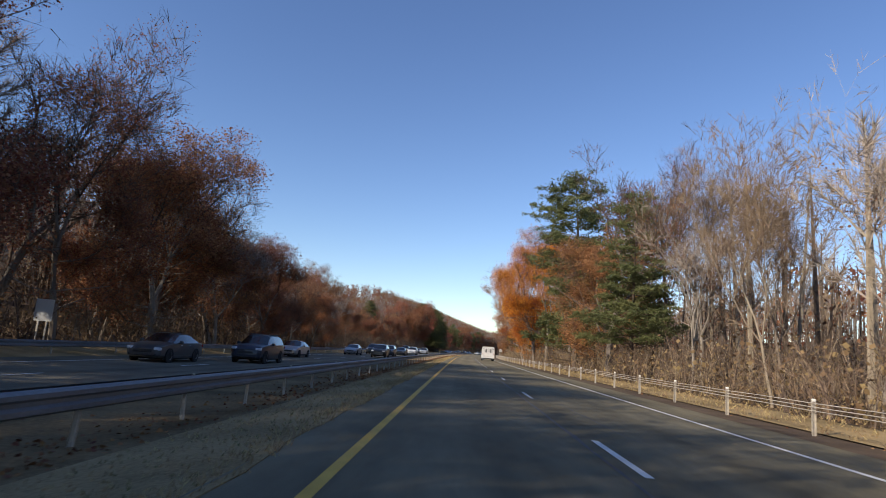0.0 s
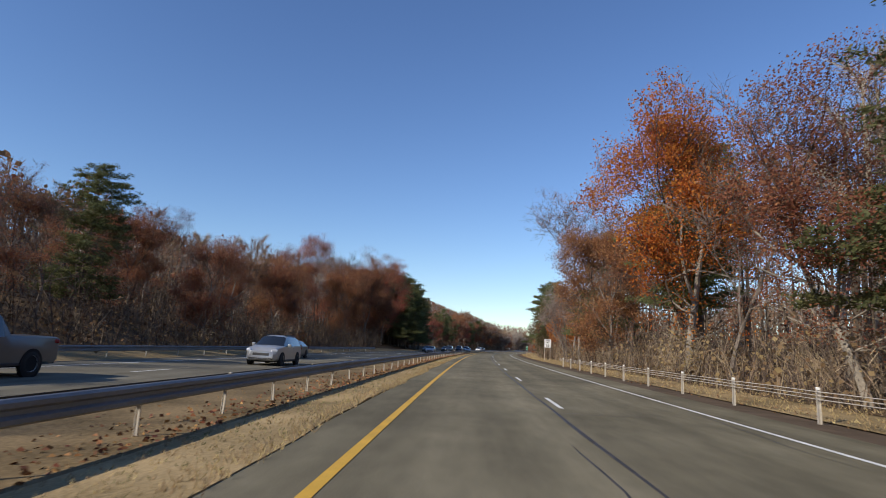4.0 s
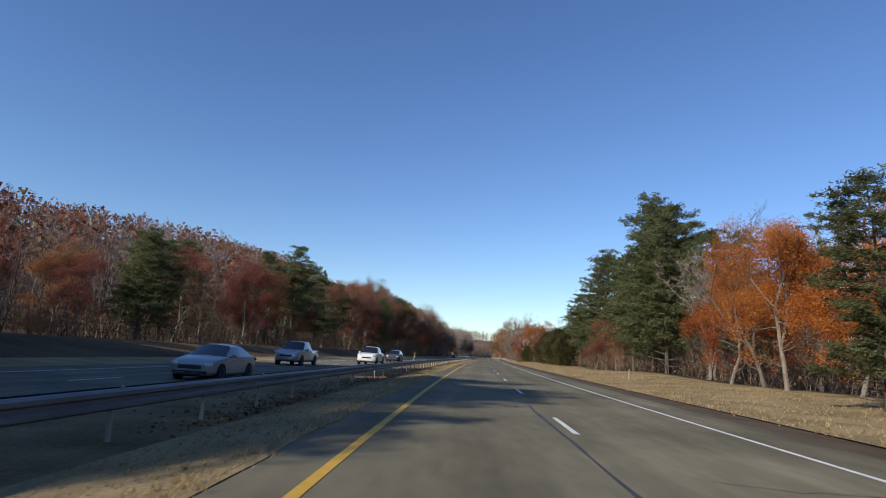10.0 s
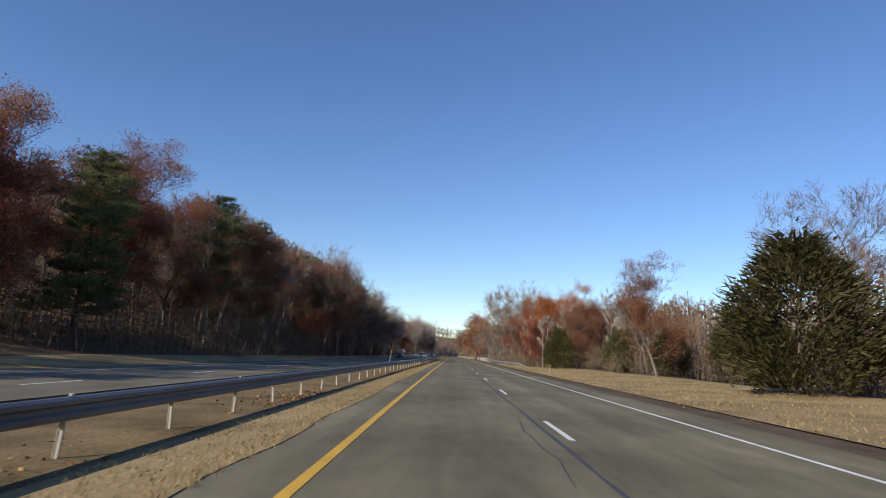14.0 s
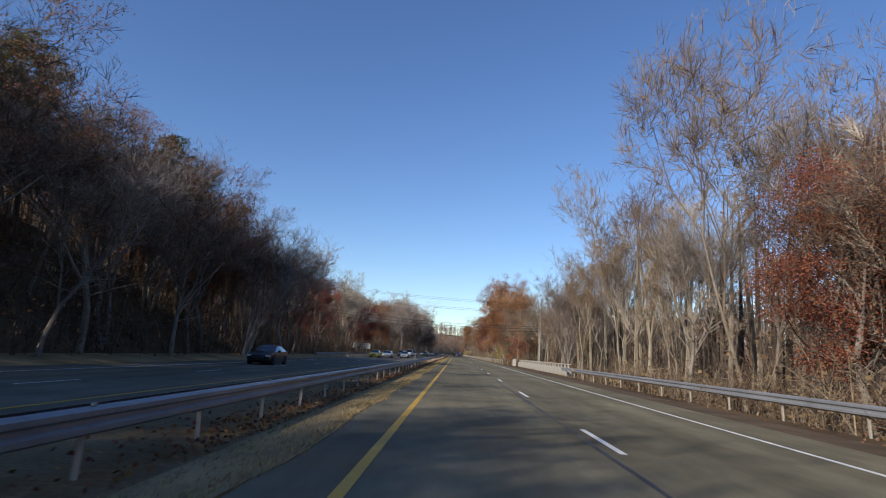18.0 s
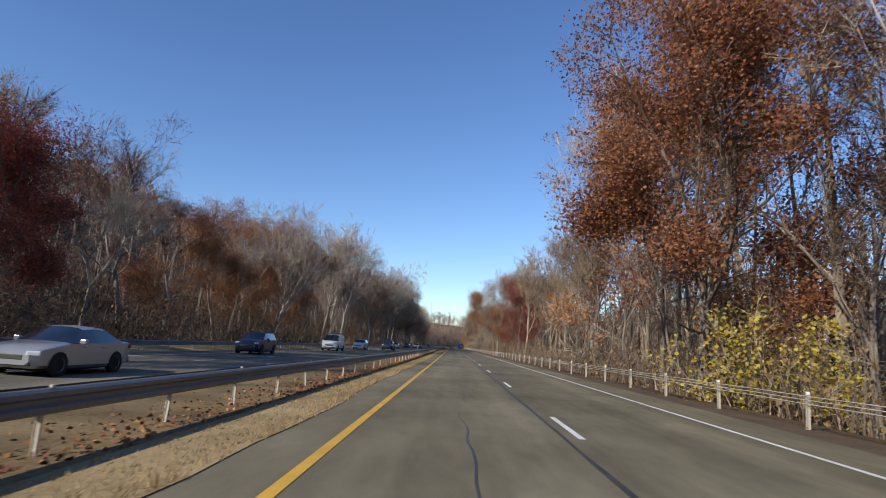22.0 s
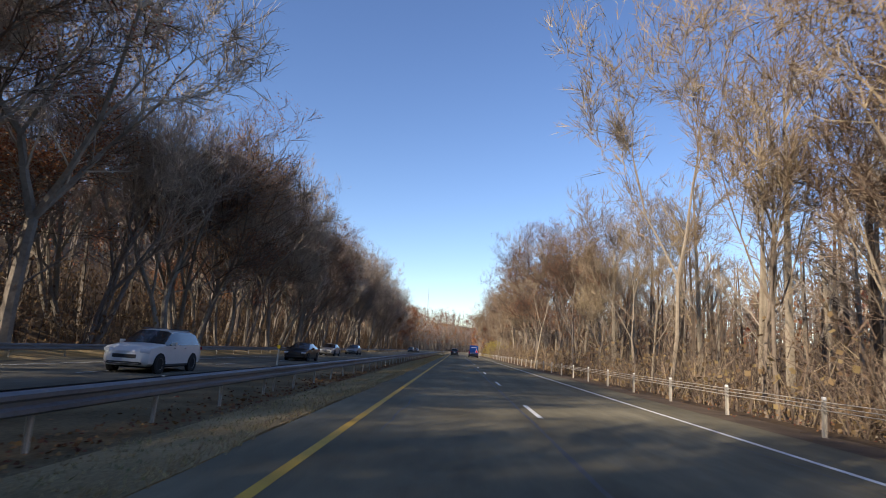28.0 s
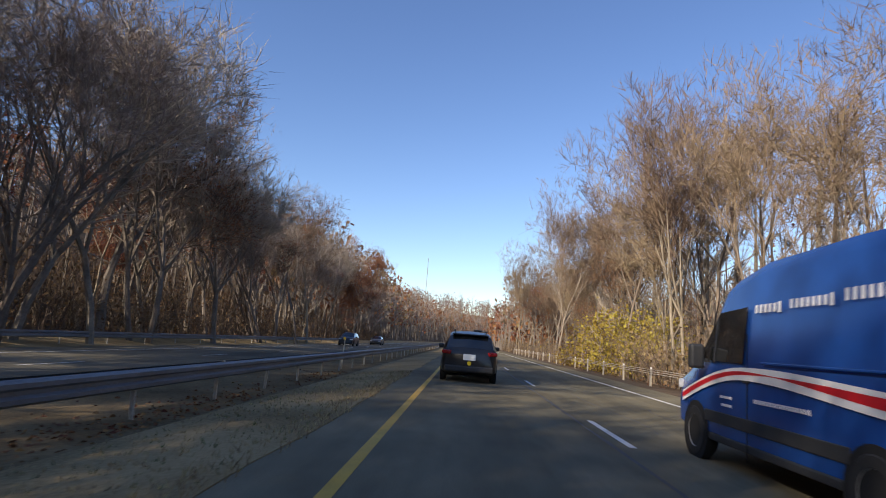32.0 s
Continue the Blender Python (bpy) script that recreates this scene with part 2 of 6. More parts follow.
# ---------------------------------------------------------------- ground sheet
lats = [-2500, -900, -500, -350, -260, -200, -160, -130, -105, -85, -70, -58, -48, -42, -36, -32, -28, -24, -21, -19, -17.35, -10, -1.3, 0, 9.9, 11.5, 13, 15, 17.5, 21, 26, 34, 46, 65, 95, 150, 250, 420, 900, 2500]
stations = [-400, -250] + list(np.arange(-150, 1300, 8.0)) + list(np.arange(1300, 1900, 40.0)) + [2200, 2700, 3400, 4000]
verts = [at(s, l, ground_z(s, l)) for s in stations for l in lats]
k = len(lats)
faces = [(i * k + j, i * k + j + 1, (i + 1) * k + j + 1, (i + 1) * k + j) for i in range(len(stations) - 1) for j in range(k - 1)]
structure("ground", mesh_from("ground", verts, faces, GROUND, smooth=True), "brown leaf-strewn woodland ground rising to a hill")

# ---------------------------------------------------------------- carriageways
S0, S1 = -130, 1800
LOW = -0.3  # the opposite carriageway lies a little lower
ribbon("road", S0, S1, -0.95, 8.9, 0, 0, ASPHALT, "grey asphalt carriageway with two lanes", edge=0.1, category="road")
ribbon("road_opposite", S0, S1, -17.4, -7.2, LOW, LOW, ASPHALT_OLD, "grey asphalt carriageway for oncoming traffic", edge=0.1, category="road")
ribbon("road_shoulder", S0, S1, 8.9, 10.3, 0, -0.03, DIRT, "brown gravel shoulder beside the road", edge=0.12, category="shoulder")


def verge_z(s, lat):
    return max(-0.03, ground_z(s, lat)) + 0.06 * smooth_step(10.3, 11.5, lat)


rows = []
for s in np.arange(S0, 561, 4.0):
    outer = 13 + 9.5 * (smooth_step(190, 300, s) - smooth_step(525, 560, s))
    rows.append([at(s, l, verge_z(s, l)) for l in np.linspace(10.3, outer, 9)] + [at(s, outer, verge_z(s, outer) - 0.3)])
structure("grass_verge", mesh_from("grass_verge", [q for r in rows for q in r], [(i * 10 + j, i * 10 + j + 1, i * 10 + j + 11, i * 10 + j + 10) for i in range(len(rows) - 1) for j in range(9)], GRASS, smooth=True), "dry tan grass verge beside the road", "verge")
ribbon("far_verge", S0, S1, lambda s: -20.5 - 7 * (smooth_step(240, 300, s) - smooth_step(430, 500, s)), -17.4, 0.05, LOW - 0.02, GRASS, "dry tan grass verge of the opposite carriageway", edge=0.15, category="verge")


def wobble(base, amp, k):
    return lambda s: base + amp * noise.noise((s * 0.35, k, 0.5))


def rail_lat(s):
    """Offset of the guard rail in the median."""
    return float(np.interp(s, (0, 100, 190, 280, 375, 410, 497, 530, 600, 680, 740, 830, 922, 1100), (-3.6, -3.6, -3.4, -3.5, -3.85, -3.6, -3.25, -2.9, -3.0, -3.3, -2.9, -3.1, -3.9, -4.0)))


def mound(s):
    return rail_lat(s) + 0.7


ribbon("median_grass", S0, S1, mound, wobble(-0.9, 0.16, 1), -0.2, 0.012, GRASS, "dry grass strip between road and guard rail", step=1.0, edge=0.12, category="verge")
ribbon("median", S0, S1, -7.25, mound, -0.33, -0.2, MEDIAN, "median strewn with brown leaves", step=3.0, edge=0.1)
Z = 0.006
ribbon("yellow_edge_line", S0, S1, -0.07, 0.07, Z, Z, YELLOW, "solid yellow road edge line", category="road marking")
ribbon("white_edge_line", S0, S1, 7.26, 7.39, Z, Z, WHITE_PAINT, "solid white road edge line", category="road marking")
ribbon("yellow_edge_line_opposite", S0, S1, -8.07, -7.93, LOW + Z, LOW + Z, YELLOW, "solid yellow edge line of the opposite carriageway", category="road marking")
ribbon("white_edge_line_opposite", S0, S1, -15.37, -15.24, LOW + Z, LOW + Z, WHITE_PAINT, "solid white edge line of the opposite carriageway", category="road marking")
ribbon("tar_seam", S0, S1, lambda s: 3.33 + 0.06 * noise.noise((s * 0.2, 7, 0)), lambda s: 3.4 + 0.07 * noise.noise((s * 0.5, 9, 0)), 0.004, 0.004, TAR, "dark tar seam along the lane joint", step=1.5)
for name, lat, n0, phase, zz in (("lane_dash", 3.66, -8, 7.57, Z), ("lane_dash_opposite", -11.66, -8, 3.0, LOW + Z)):
    v, fcs = [], []
    for i in range(n0, 105):
        s = phase + 12.192 * i
        q = len(v)
        v += [at(s, lat - 0.06, zz), at(s, lat + 0.06, zz), at(s + 3.05, lat + 0.06, zz), at(s + 3.05, lat - 0.06, zz)]
        fcs.append((q, q + 1, q + 2, q + 3))
    structure(name, mesh_from(name, v, fcs, WHITE_PAINT), "broken white lane line on the asphalt", "road marking")

# sealed cracks that wander over both lanes
rc = random.Random(77)
v, fcs = [], []
for _ in range(90):
    s, lat = rc.uniform(0, 1060), rc.choice((0.6, 1.9, 2.9, 4.6, 5.7, 6.8))
    n, across = rc.randint(5, 16), rc.random() < 0.3
    for i in range(n + 1):
        w = 0.006 + 0.012 * math.sin(math.pi * i / n)
        v += [at(s, lat - w, 0.003), at(s, lat + w, 0.003)] if not across else [at(s - w, lat, 0.003), at(s + w, lat, 0.003)]
        if i:
            q = len(v)
            fcs.append((q - 4, q - 3, q - 1, q - 2))
        s, lat = (s + rc.gauss(0, .12), lat + 0.3) if across else (s + rc.uniform(.4, 1.2), lat + rc.gauss(0, .06))
        if lat > 7.1:
            break
structure("road_cracks", mesh_from("road_cracks", v, fcs, TAR), "thin dark sealed cracks in the asphalt", "road marking")

# ---------------------------------------------------------------- trees
class Soup:
    """Collects tubes, twigs and leaves for one mesh."""
    def __init__(self):
        self.v, self.f, self.m = [], [], []

    def tube(self, pts, radii, sides=5, mat=0):
        base = len(self.v)
        for i, (p, r) in enumerate(zip(pts, radii)):
            d = (pts[min(i + 1, len(pts) - 1)] - pts[max(i - 1, 0)]).normalized()
            a = d.orthogonal().normalized()
            b = d.cross(a)
            for k in range(sides):
                w = 2 * math.pi * k / sides
                self.v.append(p + (a * math.cos(w) + b * math.sin(w)) * r)
        for i in range(len(pts) - 1):
            for k in range(sides):
                q, n = base + i * sides, (k + 1) % sides
                self.f.append((q + k, q + n, q + sides + n, q + sides + k))
                self.m.append(mat)

    def spike(self, p, d, w, mat=0):
        """A tapering twig as a thin three-sided splinter."""
        a = d.orthogonal().normalized() * w
        b = d.normalized().cross(a)
        q = len(self.v)
        self.v += [p + a, p - a * 0.5 + b * 0.87, p - a * 0.5 - b * 0.87, p + d]
        self.f += [(q, q + 1, q + 3), (q + 1, q + 2, q + 3), (q + 2, q, q + 3)]
        self.m += [mat] * 3

    def blade(self, p, d, w, rnd, mat=0):
        a = d.cross(Vector((rnd.uniform(-1, 1), rnd.uniform(-1, 1), rnd.uniform(-1, 1)))).normalized() * w
        q = len(self.v)
        self.v += [p + a, p - a, p + d]
        self.f.append((q, q + 1, q + 2))
        self.m.append(mat)

    def leaf(self, p, size, rnd, mat=0, flat=0.0):
        d = Vector((rnd.gauss(0, 1), rnd.gauss(0, 1), rnd.gauss(0, 1) * (1 - flat))).normalized() * size
        a = d.cross(Vector((rnd.gauss(0, 1), rnd.gauss(0, 1), rnd.gauss(0, 1)))).normalized() * size * 0.42
        q = len(self.v)
        self.v += [p - d * 0.5, p + a, p + d * 0.5, p - a]
        self.f.append((q, q + 1, q + 2, q + 3))
        self.m.append(mat)

    def mesh(self, name, mats):
        return mesh_from(name, self.v, self.f, mats, self.m)


def stray(d, rnd, amount):
    return (d + Vector((rnd.gauss(0, 1), rnd.gauss(0, 1), rnd.gauss(0, 1))) * amount).normalized()


def limb(soup, p, d, length, r0, r1, rnd, bend, lift, segs, sides, mat=0):
    """A crooked tapering branch; gives its points and directions."""
    pts, dirs = [p.copy()], [d.copy()]
    for i in range(segs):
        d = stray(d + Vector((0, 0, lift)), rnd, bend)
        p = p + d * (length / segs)
        pts.append(p.copy())
        dirs.append(d.copy())
    soup.tube(pts, [r0 + (r1 - r0) * i / segs for i in range(segs + 1)], sides, mat)
    return pts, dirs


def along(pts, dirs, u):
    x = u * (len(pts) - 1)
    i = min(int(x), len(pts) - 2)
    return pts[i].lerp(pts[i + 1], x - i), dirs[i]


def aside(d, angle, rnd):
    """d turned by an angle towards a chance side."""
    axis = d.orthogonal().normalized()
    axis.rotate(Matrix.Rotation(rnd.uniform(0, 2 * math.pi), 3, d))
    out = d.copy()
    out.rotate(Matrix.Rotation(angle, 3, axis))
    return out


def broadleaf(seed, leaves=0, leaf_size=0.13, bole=5.0, stems=1, wide=0.5, ratio=0.83, up=0.12, twigs=4, clump=0.6, vines=0, thick=0.2, keep=1.0, tips=900, low=0, round_to=0.0):
    """A deciduous tree 20 m high that forks again and again: woody mesh and crown mesh. leaves is the number of leaves a twig end."""
    rnd = random.Random(seed)
    limbs, ends = [], []

    def grow(p, d, length, r, level, levels):
        r1 = r * 0.72
        segs = 4 if level == 0 else 2
        pts, dirs = [p.copy()], [d.copy()]
        for i in range(segs):
            d = stray(d + Vector((0, 0, up * .5)), rnd, 0.07 + 0.02 * level)
            p = p + d * (length / segs)
            pts.append(p.copy())
            dirs.append(d.copy())
        limbs.append((level, pts, r, r1))
        if level >= levels:
            ends.append((pts[-1], dirs[-1]))
            return
        if level >= 1:
            for _ in range(3):
                u = rnd.uniform(.25, 1)
                q, e = along(pts, dirs, u)
                shoot = (aside(e, rnd.uniform(.6, 1.1), rnd) + Vector((0, 0, .1))).normalized()
                tip = q + shoot * length * rnd.uniform(.3, .6)
                limbs.append((max(3, level + 1), [q, q.lerp(tip, .5) + stray(shoot, rnd, .5) * .05, tip], r1 * .5, r1 * .25))
                ends.append((tip, shoot))
        n = 2 if rnd.random() < (0.62 if level else .4) else 3
        turn = rnd.uniform(0, 6.28)
        for k in range(n):
            strong = k == 0
            a = wide * (rnd.uniform(.25, .6) if strong else rnd.uniform(.75, 1.25))
            axis = dirs[-1].orthogonal().normalized()
            axis.rotate(Matrix.Rotation(turn + k * 6.28 / n + rnd.uniform(-.4, .4), 3, dirs[-1]))
            c = dirs[-1].copy()
            c.rotate(Matrix.Rotation(a, 3, axis))
            c = (c + Vector((0, 0, up))).normalized()
            grow(pts[-1], c, length * ratio * rnd.uniform(.75, 1.15) * (1 if level else .85), r1 * (.95 if strong else .7), level + 1, levels)

    for levels in (4, 5, 6):
        limbs, ends = [], []
        rnd.seed(seed)
        for k in range(stems):
            d = stray(Vector((0, 0, 1)), rnd, .04 if stems == 1 else .2)
            grow(Vector((rnd.gauss(0, .25), rnd.gauss(0, .25), 0)) * (stems > 1) + Vector((0, 0, -.5)), d, bole * rnd.uniform(.85, 1.15), thick * (1 if stems == 1 else .75), 0, levels)
        leaders = [l for l in limbs if l[0] in (0, 1)]
        for k in range(low):
            pts = leaders[0 if k < low * .4 else rnd.randrange(len(leaders))][1]
            q = pts[0].lerp(pts[-1], rnd.uniform(.55, 1))
            a = 2.4 * k + rnd.uniform(-.4, .4)
            grow(q, Vector((math.cos(a), math.sin(a), rnd.uniform(-.05, .3))).normalized(), bole * rnd.uniform(.4, .6), thick * .26, 2, levels)
        if len(ends) >= tips:
            break
    k = 19.4 / max(p.z for p, d in ends)
    wood, crown = Soup(), Soup()

    def within(p):
        """Whether a point lies in the crown's rounded outline."""
        reach = math.hypot(p.x, p.y) * k
        return reach < round_to * math.sqrt(max(.06, 1 - min(1, abs(p.z * k - 11) / 9.8) ** 2.4)) if round_to else reach < 6.6

    ends = [(p, d) for p, d in ends if within(p)]
    for level, pts, r, r1 in limbs:
        if level > 1 and not within(pts[-1]):
            continue
        pts = [p * k for p in pts]
        if level > 4:
            crown.spike(pts[0], pts[-1] - pts[0], r * k)
            continue
        (wood if level < 3 else crown).tube(pts, [(r + (r1 - r) * i / (len(pts) - 1)) * min(k, 1.25) for i in range(len(pts))], (7, 5, 4)[level] if level < 3 else 3)
        if vines and level < 2:
            for _ in range(vines):
                crown.leaf(pts[0].lerp(pts[-1], rnd.random()) + Vector((rnd.gauss(0, .35), rnd.gauss(0, .35), rnd.gauss(0, .5))), .14, rnd, 1)
    for p, d in rnd.sample(ends, min(len(ends), int(tips * 1.1))):
        p = p * k
        for _ in range(twigs):
            d4 = (aside(d, rnd.uniform(.1, .8), rnd) + Vector((0, 0, .1))).normalized()
            l4 = rnd.uniform(.6, 1.35)
            q = p - d * rnd.uniform(0, .8)
            crown.blade(q, d4 * l4, .018, rnd)
            for _ in range(2):
                crown.blade(q + d4 * l4 * rnd.uniform(.2, .85), stray(d4, rnd, .42) * rnd.uniform(.3, .8), .013, rnd)
        mass = noise.noise(p * .3 + Vector((seed, 0, 0)))
        if leaves and rnd.random() < keep and mass > -.24:
            for _ in range(int(leaves * (1 + 1.2 * max(0, mass)))):
                away = Vector((rnd.gauss(0, 1), rnd.gauss(0, 1), rnd.gauss(0, .6)))
                crown.leaf(p + away.normalized() * clump * min(1.3, away.length * .85) + Vector((0, 0, .15)), leaf_size * rnd.uniform(.65, 1.35), rnd, 1)
    return wood, crown


def pine(seed, bare=0.28, width=0.24, dense=1.0):
    """A white pine 20 m high with layered, uneven branches."""
    rnd = random.Random(seed)
    wood, crown = Soup(), Soup()
    pts, dirs = limb(wood, Vector((0, 0, -0.5)), Vector((0, 0, 1)), 20.3, 0.25, 0.03, rnd, 0.025, 0.03, 10, 7)
    u = bare * 0.6
    while u < 0.985:
        p, d = along(pts, dirs, u)
        dead = u < bare
        a0 = rnd.uniform(0, 6.28)
        rel = min(1, (1 - u) * 2.3) ** 0.75 * (0.8 + 0.2 * math.sin(9 * u + seed))
        for k in range(rnd.choice((3, 4, 5, 5))):
            a = a0 + k * 1.5 + rnd.uniform(-.5, .5)
            ln = 20 * width * (0.1 + 0.78 * rel) * rnd.uniform(0.45, 1.3) * (0.6 if dead else 1)
            d1 = Vector((math.cos(a), math.sin(a), rnd.uniform(-.05, .22) + 0.8 * max(0, u - 0.7)))
            b = limb(wood, p, d1.normalized(), ln, 0.02 + 0.05 * (1 - u), 0.012, rnd, 0.08, 0.05, 4, 3)
            if dead:
                for _ in range(4):
                    z, dd = along(*b, rnd.uniform(.3, 1))
                    wood.spike(z, aside(dd, 0.8, rnd) * rnd.uniform(.5, 1.2), 0.02)
                continue
            for j in range(max(5, int(ln * 3.0 * dense))):
                z, dd = along(*b, 0.3 + 0.7 * rnd.random() ** .7)
                z = z + Vector((rnd.gauss(0, .45), rnd.gauss(0, .45), rnd.gauss(0.1, .13)))
                for _ in range(18):
                    e = Vector((rnd.gauss(0, 1), rnd.gauss(0, 1), rnd.gauss(0.5, 0.5))).normalized() * rnd.uniform(.22, .45)
                    crown.blade(z + Vector((rnd.gauss(0, .2), rnd.gauss(0, .2), rnd.gauss(0, .1))), e, 0.055, rnd)
        u += rnd.uniform(0.022, 0.042)
    return wood, crown


def cedar(seed, fat=0.3):
    """A dense evergreen 8 m high, its foliage down to the ground."""
    rnd = random.Random(seed)
    wood, crown = Soup(), Soup()
    limb(wood, Vector((0, 0, -0.3)), Vector((0, 0, 1)), 7.6, 0.14, 0.02, rnd, 0.04, 0.05, 6, 5)
    for i in range(560):
        u = rnd.random() ** 0.85
        a = rnd.uniform(0, 6.28)
        r = 8 * fat * (0.25 + 0.75 * math.sin(math.pi * min(1, (u * 0.9 + 0.16)))) * (0.5 + 0.5 * rnd.random() ** 0.4) * (1 + .22 * math.sin(3 * a + seed))
        c = Vector((r * math.cos(a), r * math.sin(a), 0.35 + 7.4 * u))
        out = Vector((math.cos(a), math.sin(a), 0.6))
        for _ in range(18):
            crown.blade(c + Vector((rnd.gauss(0, .26), rnd.gauss(0, .26), rnd.gauss(0, .3))), stray(out, rnd, .5) * rnd.uniform(.3, .6), 0.06, rnd)
    return wood, crown


def shrub(seed, leaves=0, size=0.13, stems=16):
    """A many-stemmed bush 3 m high."""
    rnd = random.Random(seed)
    wood, crown = Soup(), Soup()
    for i in range(stems):
        d = stray(Vector((rnd.gauss(0, .35), rnd.gauss(0, .35), 1)), rnd, 0.1)
        p0 = Vector((rnd.gauss(0, .5), rnd.gauss(0, .5), -0.15))
        b = limb(wood, p0, d, rnd.uniform(1.6, 3.2), 0.022, 0.006, rnd, 0.16, 0.0, 4, 3)
        for j in range(16):
            z, dd = along(*b, rnd.uniform(.15, 1))
            d2 = aside(dd, rnd.uniform(.3, 1.0), rnd)
            l2 = rnd.uniform(.4, 1.1)
            crown.spike(z, d2 * l2, 0.008)
            crown.blade(z + d2 * l2 * .5, stray(d2, rnd, .6) * .5, 0.008, rnd)
            for _ in range(leaves):
                crown.leaf(z + d2 * l2 * rnd.random() + Vector((rnd.gauss(0, .12), rnd.gauss(0, .12), rnd.gauss(0, .12))), size * rnd.uniform(.6, 1.4), rnd, 1)
    return wood, crown


# kind: maker of (wood, crown), nominal height, bark, crown materials, label, name, variants
KINDS = {
    "bare": (lambda k: broadleaf(10 + k, bole=(5, 3.5, 4.5, 4)[k], stems=(1, 2, 1, 3)[k], wide=(.56, .5, .6, .5)[k]), 20, BARK, (TWIG,), "bare grey-brown deciduous tree at the edge of the wood", "bare_tree", 4),
    "pale": (lambda k: broadleaf(30 + k, bole=(8, 6, 7, 9)[k], stems=(1, 1, 2, 1)[k], wide=(.46, .5, .42, .44)[k], up=.2, tips=650), 20, PALE_BARK, (PALE_TWIG,), "bare pale-barked tree lit by the sun", "bare_tree", 4),
    "vine": (lambda k: broadleaf(50 + k, bole=7, stems=1 + k, wide=.42, vines=220, twigs=3, up=.2, tips=450), 20, PALE_BARK, (PALE_TWIG, TAN), "bare pale tree with a vine-covered trunk", "bare_tree", 2),
    "russet": (lambda k: broadleaf(60 + k, 58, .125, bole=2.8, wide=.55, twigs=2, clump=.75, tips=1000, low=9, round_to=5.7), 20, BARK, (STEM, RUSSET), "oak with russet-brown autumn leaves", "oak_tree", 3),
    "orange": (lambda k: broadleaf(70 + k, 60, .125, bole=2.6, wide=.56, twigs=2, clump=.72, tips=1000, low=10, round_to=5.7), 20, BARK, (STEM, ORANGE), "oak with bright orange autumn leaves", "oak_tree", 2),
    "red": (lambda k: broadleaf(80 + k, 60, .125, bole=2.6, wide=.56, twigs=2, clump=.75, tips=1000, low=10, round_to=5.7), 20, BARK, (STEM, RED), "maple with dull red autumn leaves", "maple_tree", 2),
    "thin": (lambda k: broadleaf(90 + k, 34, .085, bole=5, wide=.52, twigs=3, clump=.6, keep=.5, low=2), 20, BARK, (STEM, RUSSET), "half-bare tree with a few russet leaves", "oak_tree", 2),
    "amber": (lambda k: broadleaf(95 + k, 46, .12, bole=4, wide=.52, twigs=3, clump=.6, keep=.6, tips=800, thick=.1, low=2), 20, BARK, (TWIG, AMBER), "half-bare oak with orange-brown autumn leaves", "oak_tree", 2),
    "pine": (lambda k: pine(100 + k, (.2, .12, .3)[k], (.27, .3, .26)[k], 1.5), 20, PINE_AND_SHADE_BARK, (NEEDLE,), "tall dark green white pine with layered branches", "pine_tree", 3),
    "cedar": (lambda k: cedar(120 + k, (.3, .36)[k]), 8, PINE_AND_SHADE_BARK, (CEDAR,), "dense olive-green cedar reaching the ground", "cedar_tree", 2),
    "brush": (lambda k: shrub(130 + k, (0, 1, 0)[k]), 3, STEM, (PALE_TWIG, TAN), "tangled brown leafless brush under the trees", "shrub", 3),
    "yellowbush": (lambda k: shrub(140 + k, 14, .1), 3, TWIG, (TWIG, GOLD), "shrub with yellow autumn leaves", "shrub", 1),
    "orangebush": (lambda k: shrub(150 + k, 26, .06), 3, TWIG, (TWIG, AMBER), "low shrub with orange autumn leaves", "shrub", 1),
}
PLANTED = {}
COUNT = {}
turns = random.Random(5)


def plant(kind, s, lat, height, squat=1.0):
    """A tree or shrub of that kind and height at (s, lat)."""
    make, nominal, bark, leaf, label, name, variants = KINDS[kind]
    k = COUNT.get(kind, 0) % variants
    COUNT[kind] = COUNT.get(kind, 0) + 1
    size = height / nominal
    m = Matrix.LocRotScale(at(s, lat, ground_z(s, lat)), Euler((0, 0, turns.uniform(0, 6.28))), (size * squat, size * squat, size))
    if (kind, k) in PLANTED:
        first = PLANTED[kind, k]
        return copy_thing(first, m @ Matrix.Diagonal((*[1 / c for c in first.scale], 1)))
    wood, crown = make(k)
    ob = new(name)
    for part_name, soup, mats in (("trunk", wood, (bark,)), ("crown", crown, leaf)):
        if soup.v:
            new(part_name, soup.mesh(part_name, mats)).parent = ob
    ob.matrix_basis = m
    tagged(ob, label, name.replace("_", " "), group="roadside " + name.replace("_tree", " trees").replace("shrub", "shrubs"))
    PLANTED[kind, k] = ob
    return ob


TAKEN = []
SKYLINE = {True: [], False: []}


def tops(kind, places):
    """Plants trees of one kind; the third number of a place is the height of the tree's top over the road."""
    for s, lat, top, *squat in places:
        low = 2.0 if KINDS[kind][1] < 10 else 7.0
        wide = squat[0] if squat else {"bare": 1.05, "pale": 1.0, "russet": 1.1, "orange": 1.05, "red": 1.1, "amber": 1.0}.get(kind, 1.15)
        plant(kind, s, lat, max(low, top - ground_z(s, lat)), wide)
        TAKEN.append((s, lat))
        if KINDS[kind][1] > 10:
            SKYLINE[lat > 0].append((s, (top - EYE) / abs(lat), top))

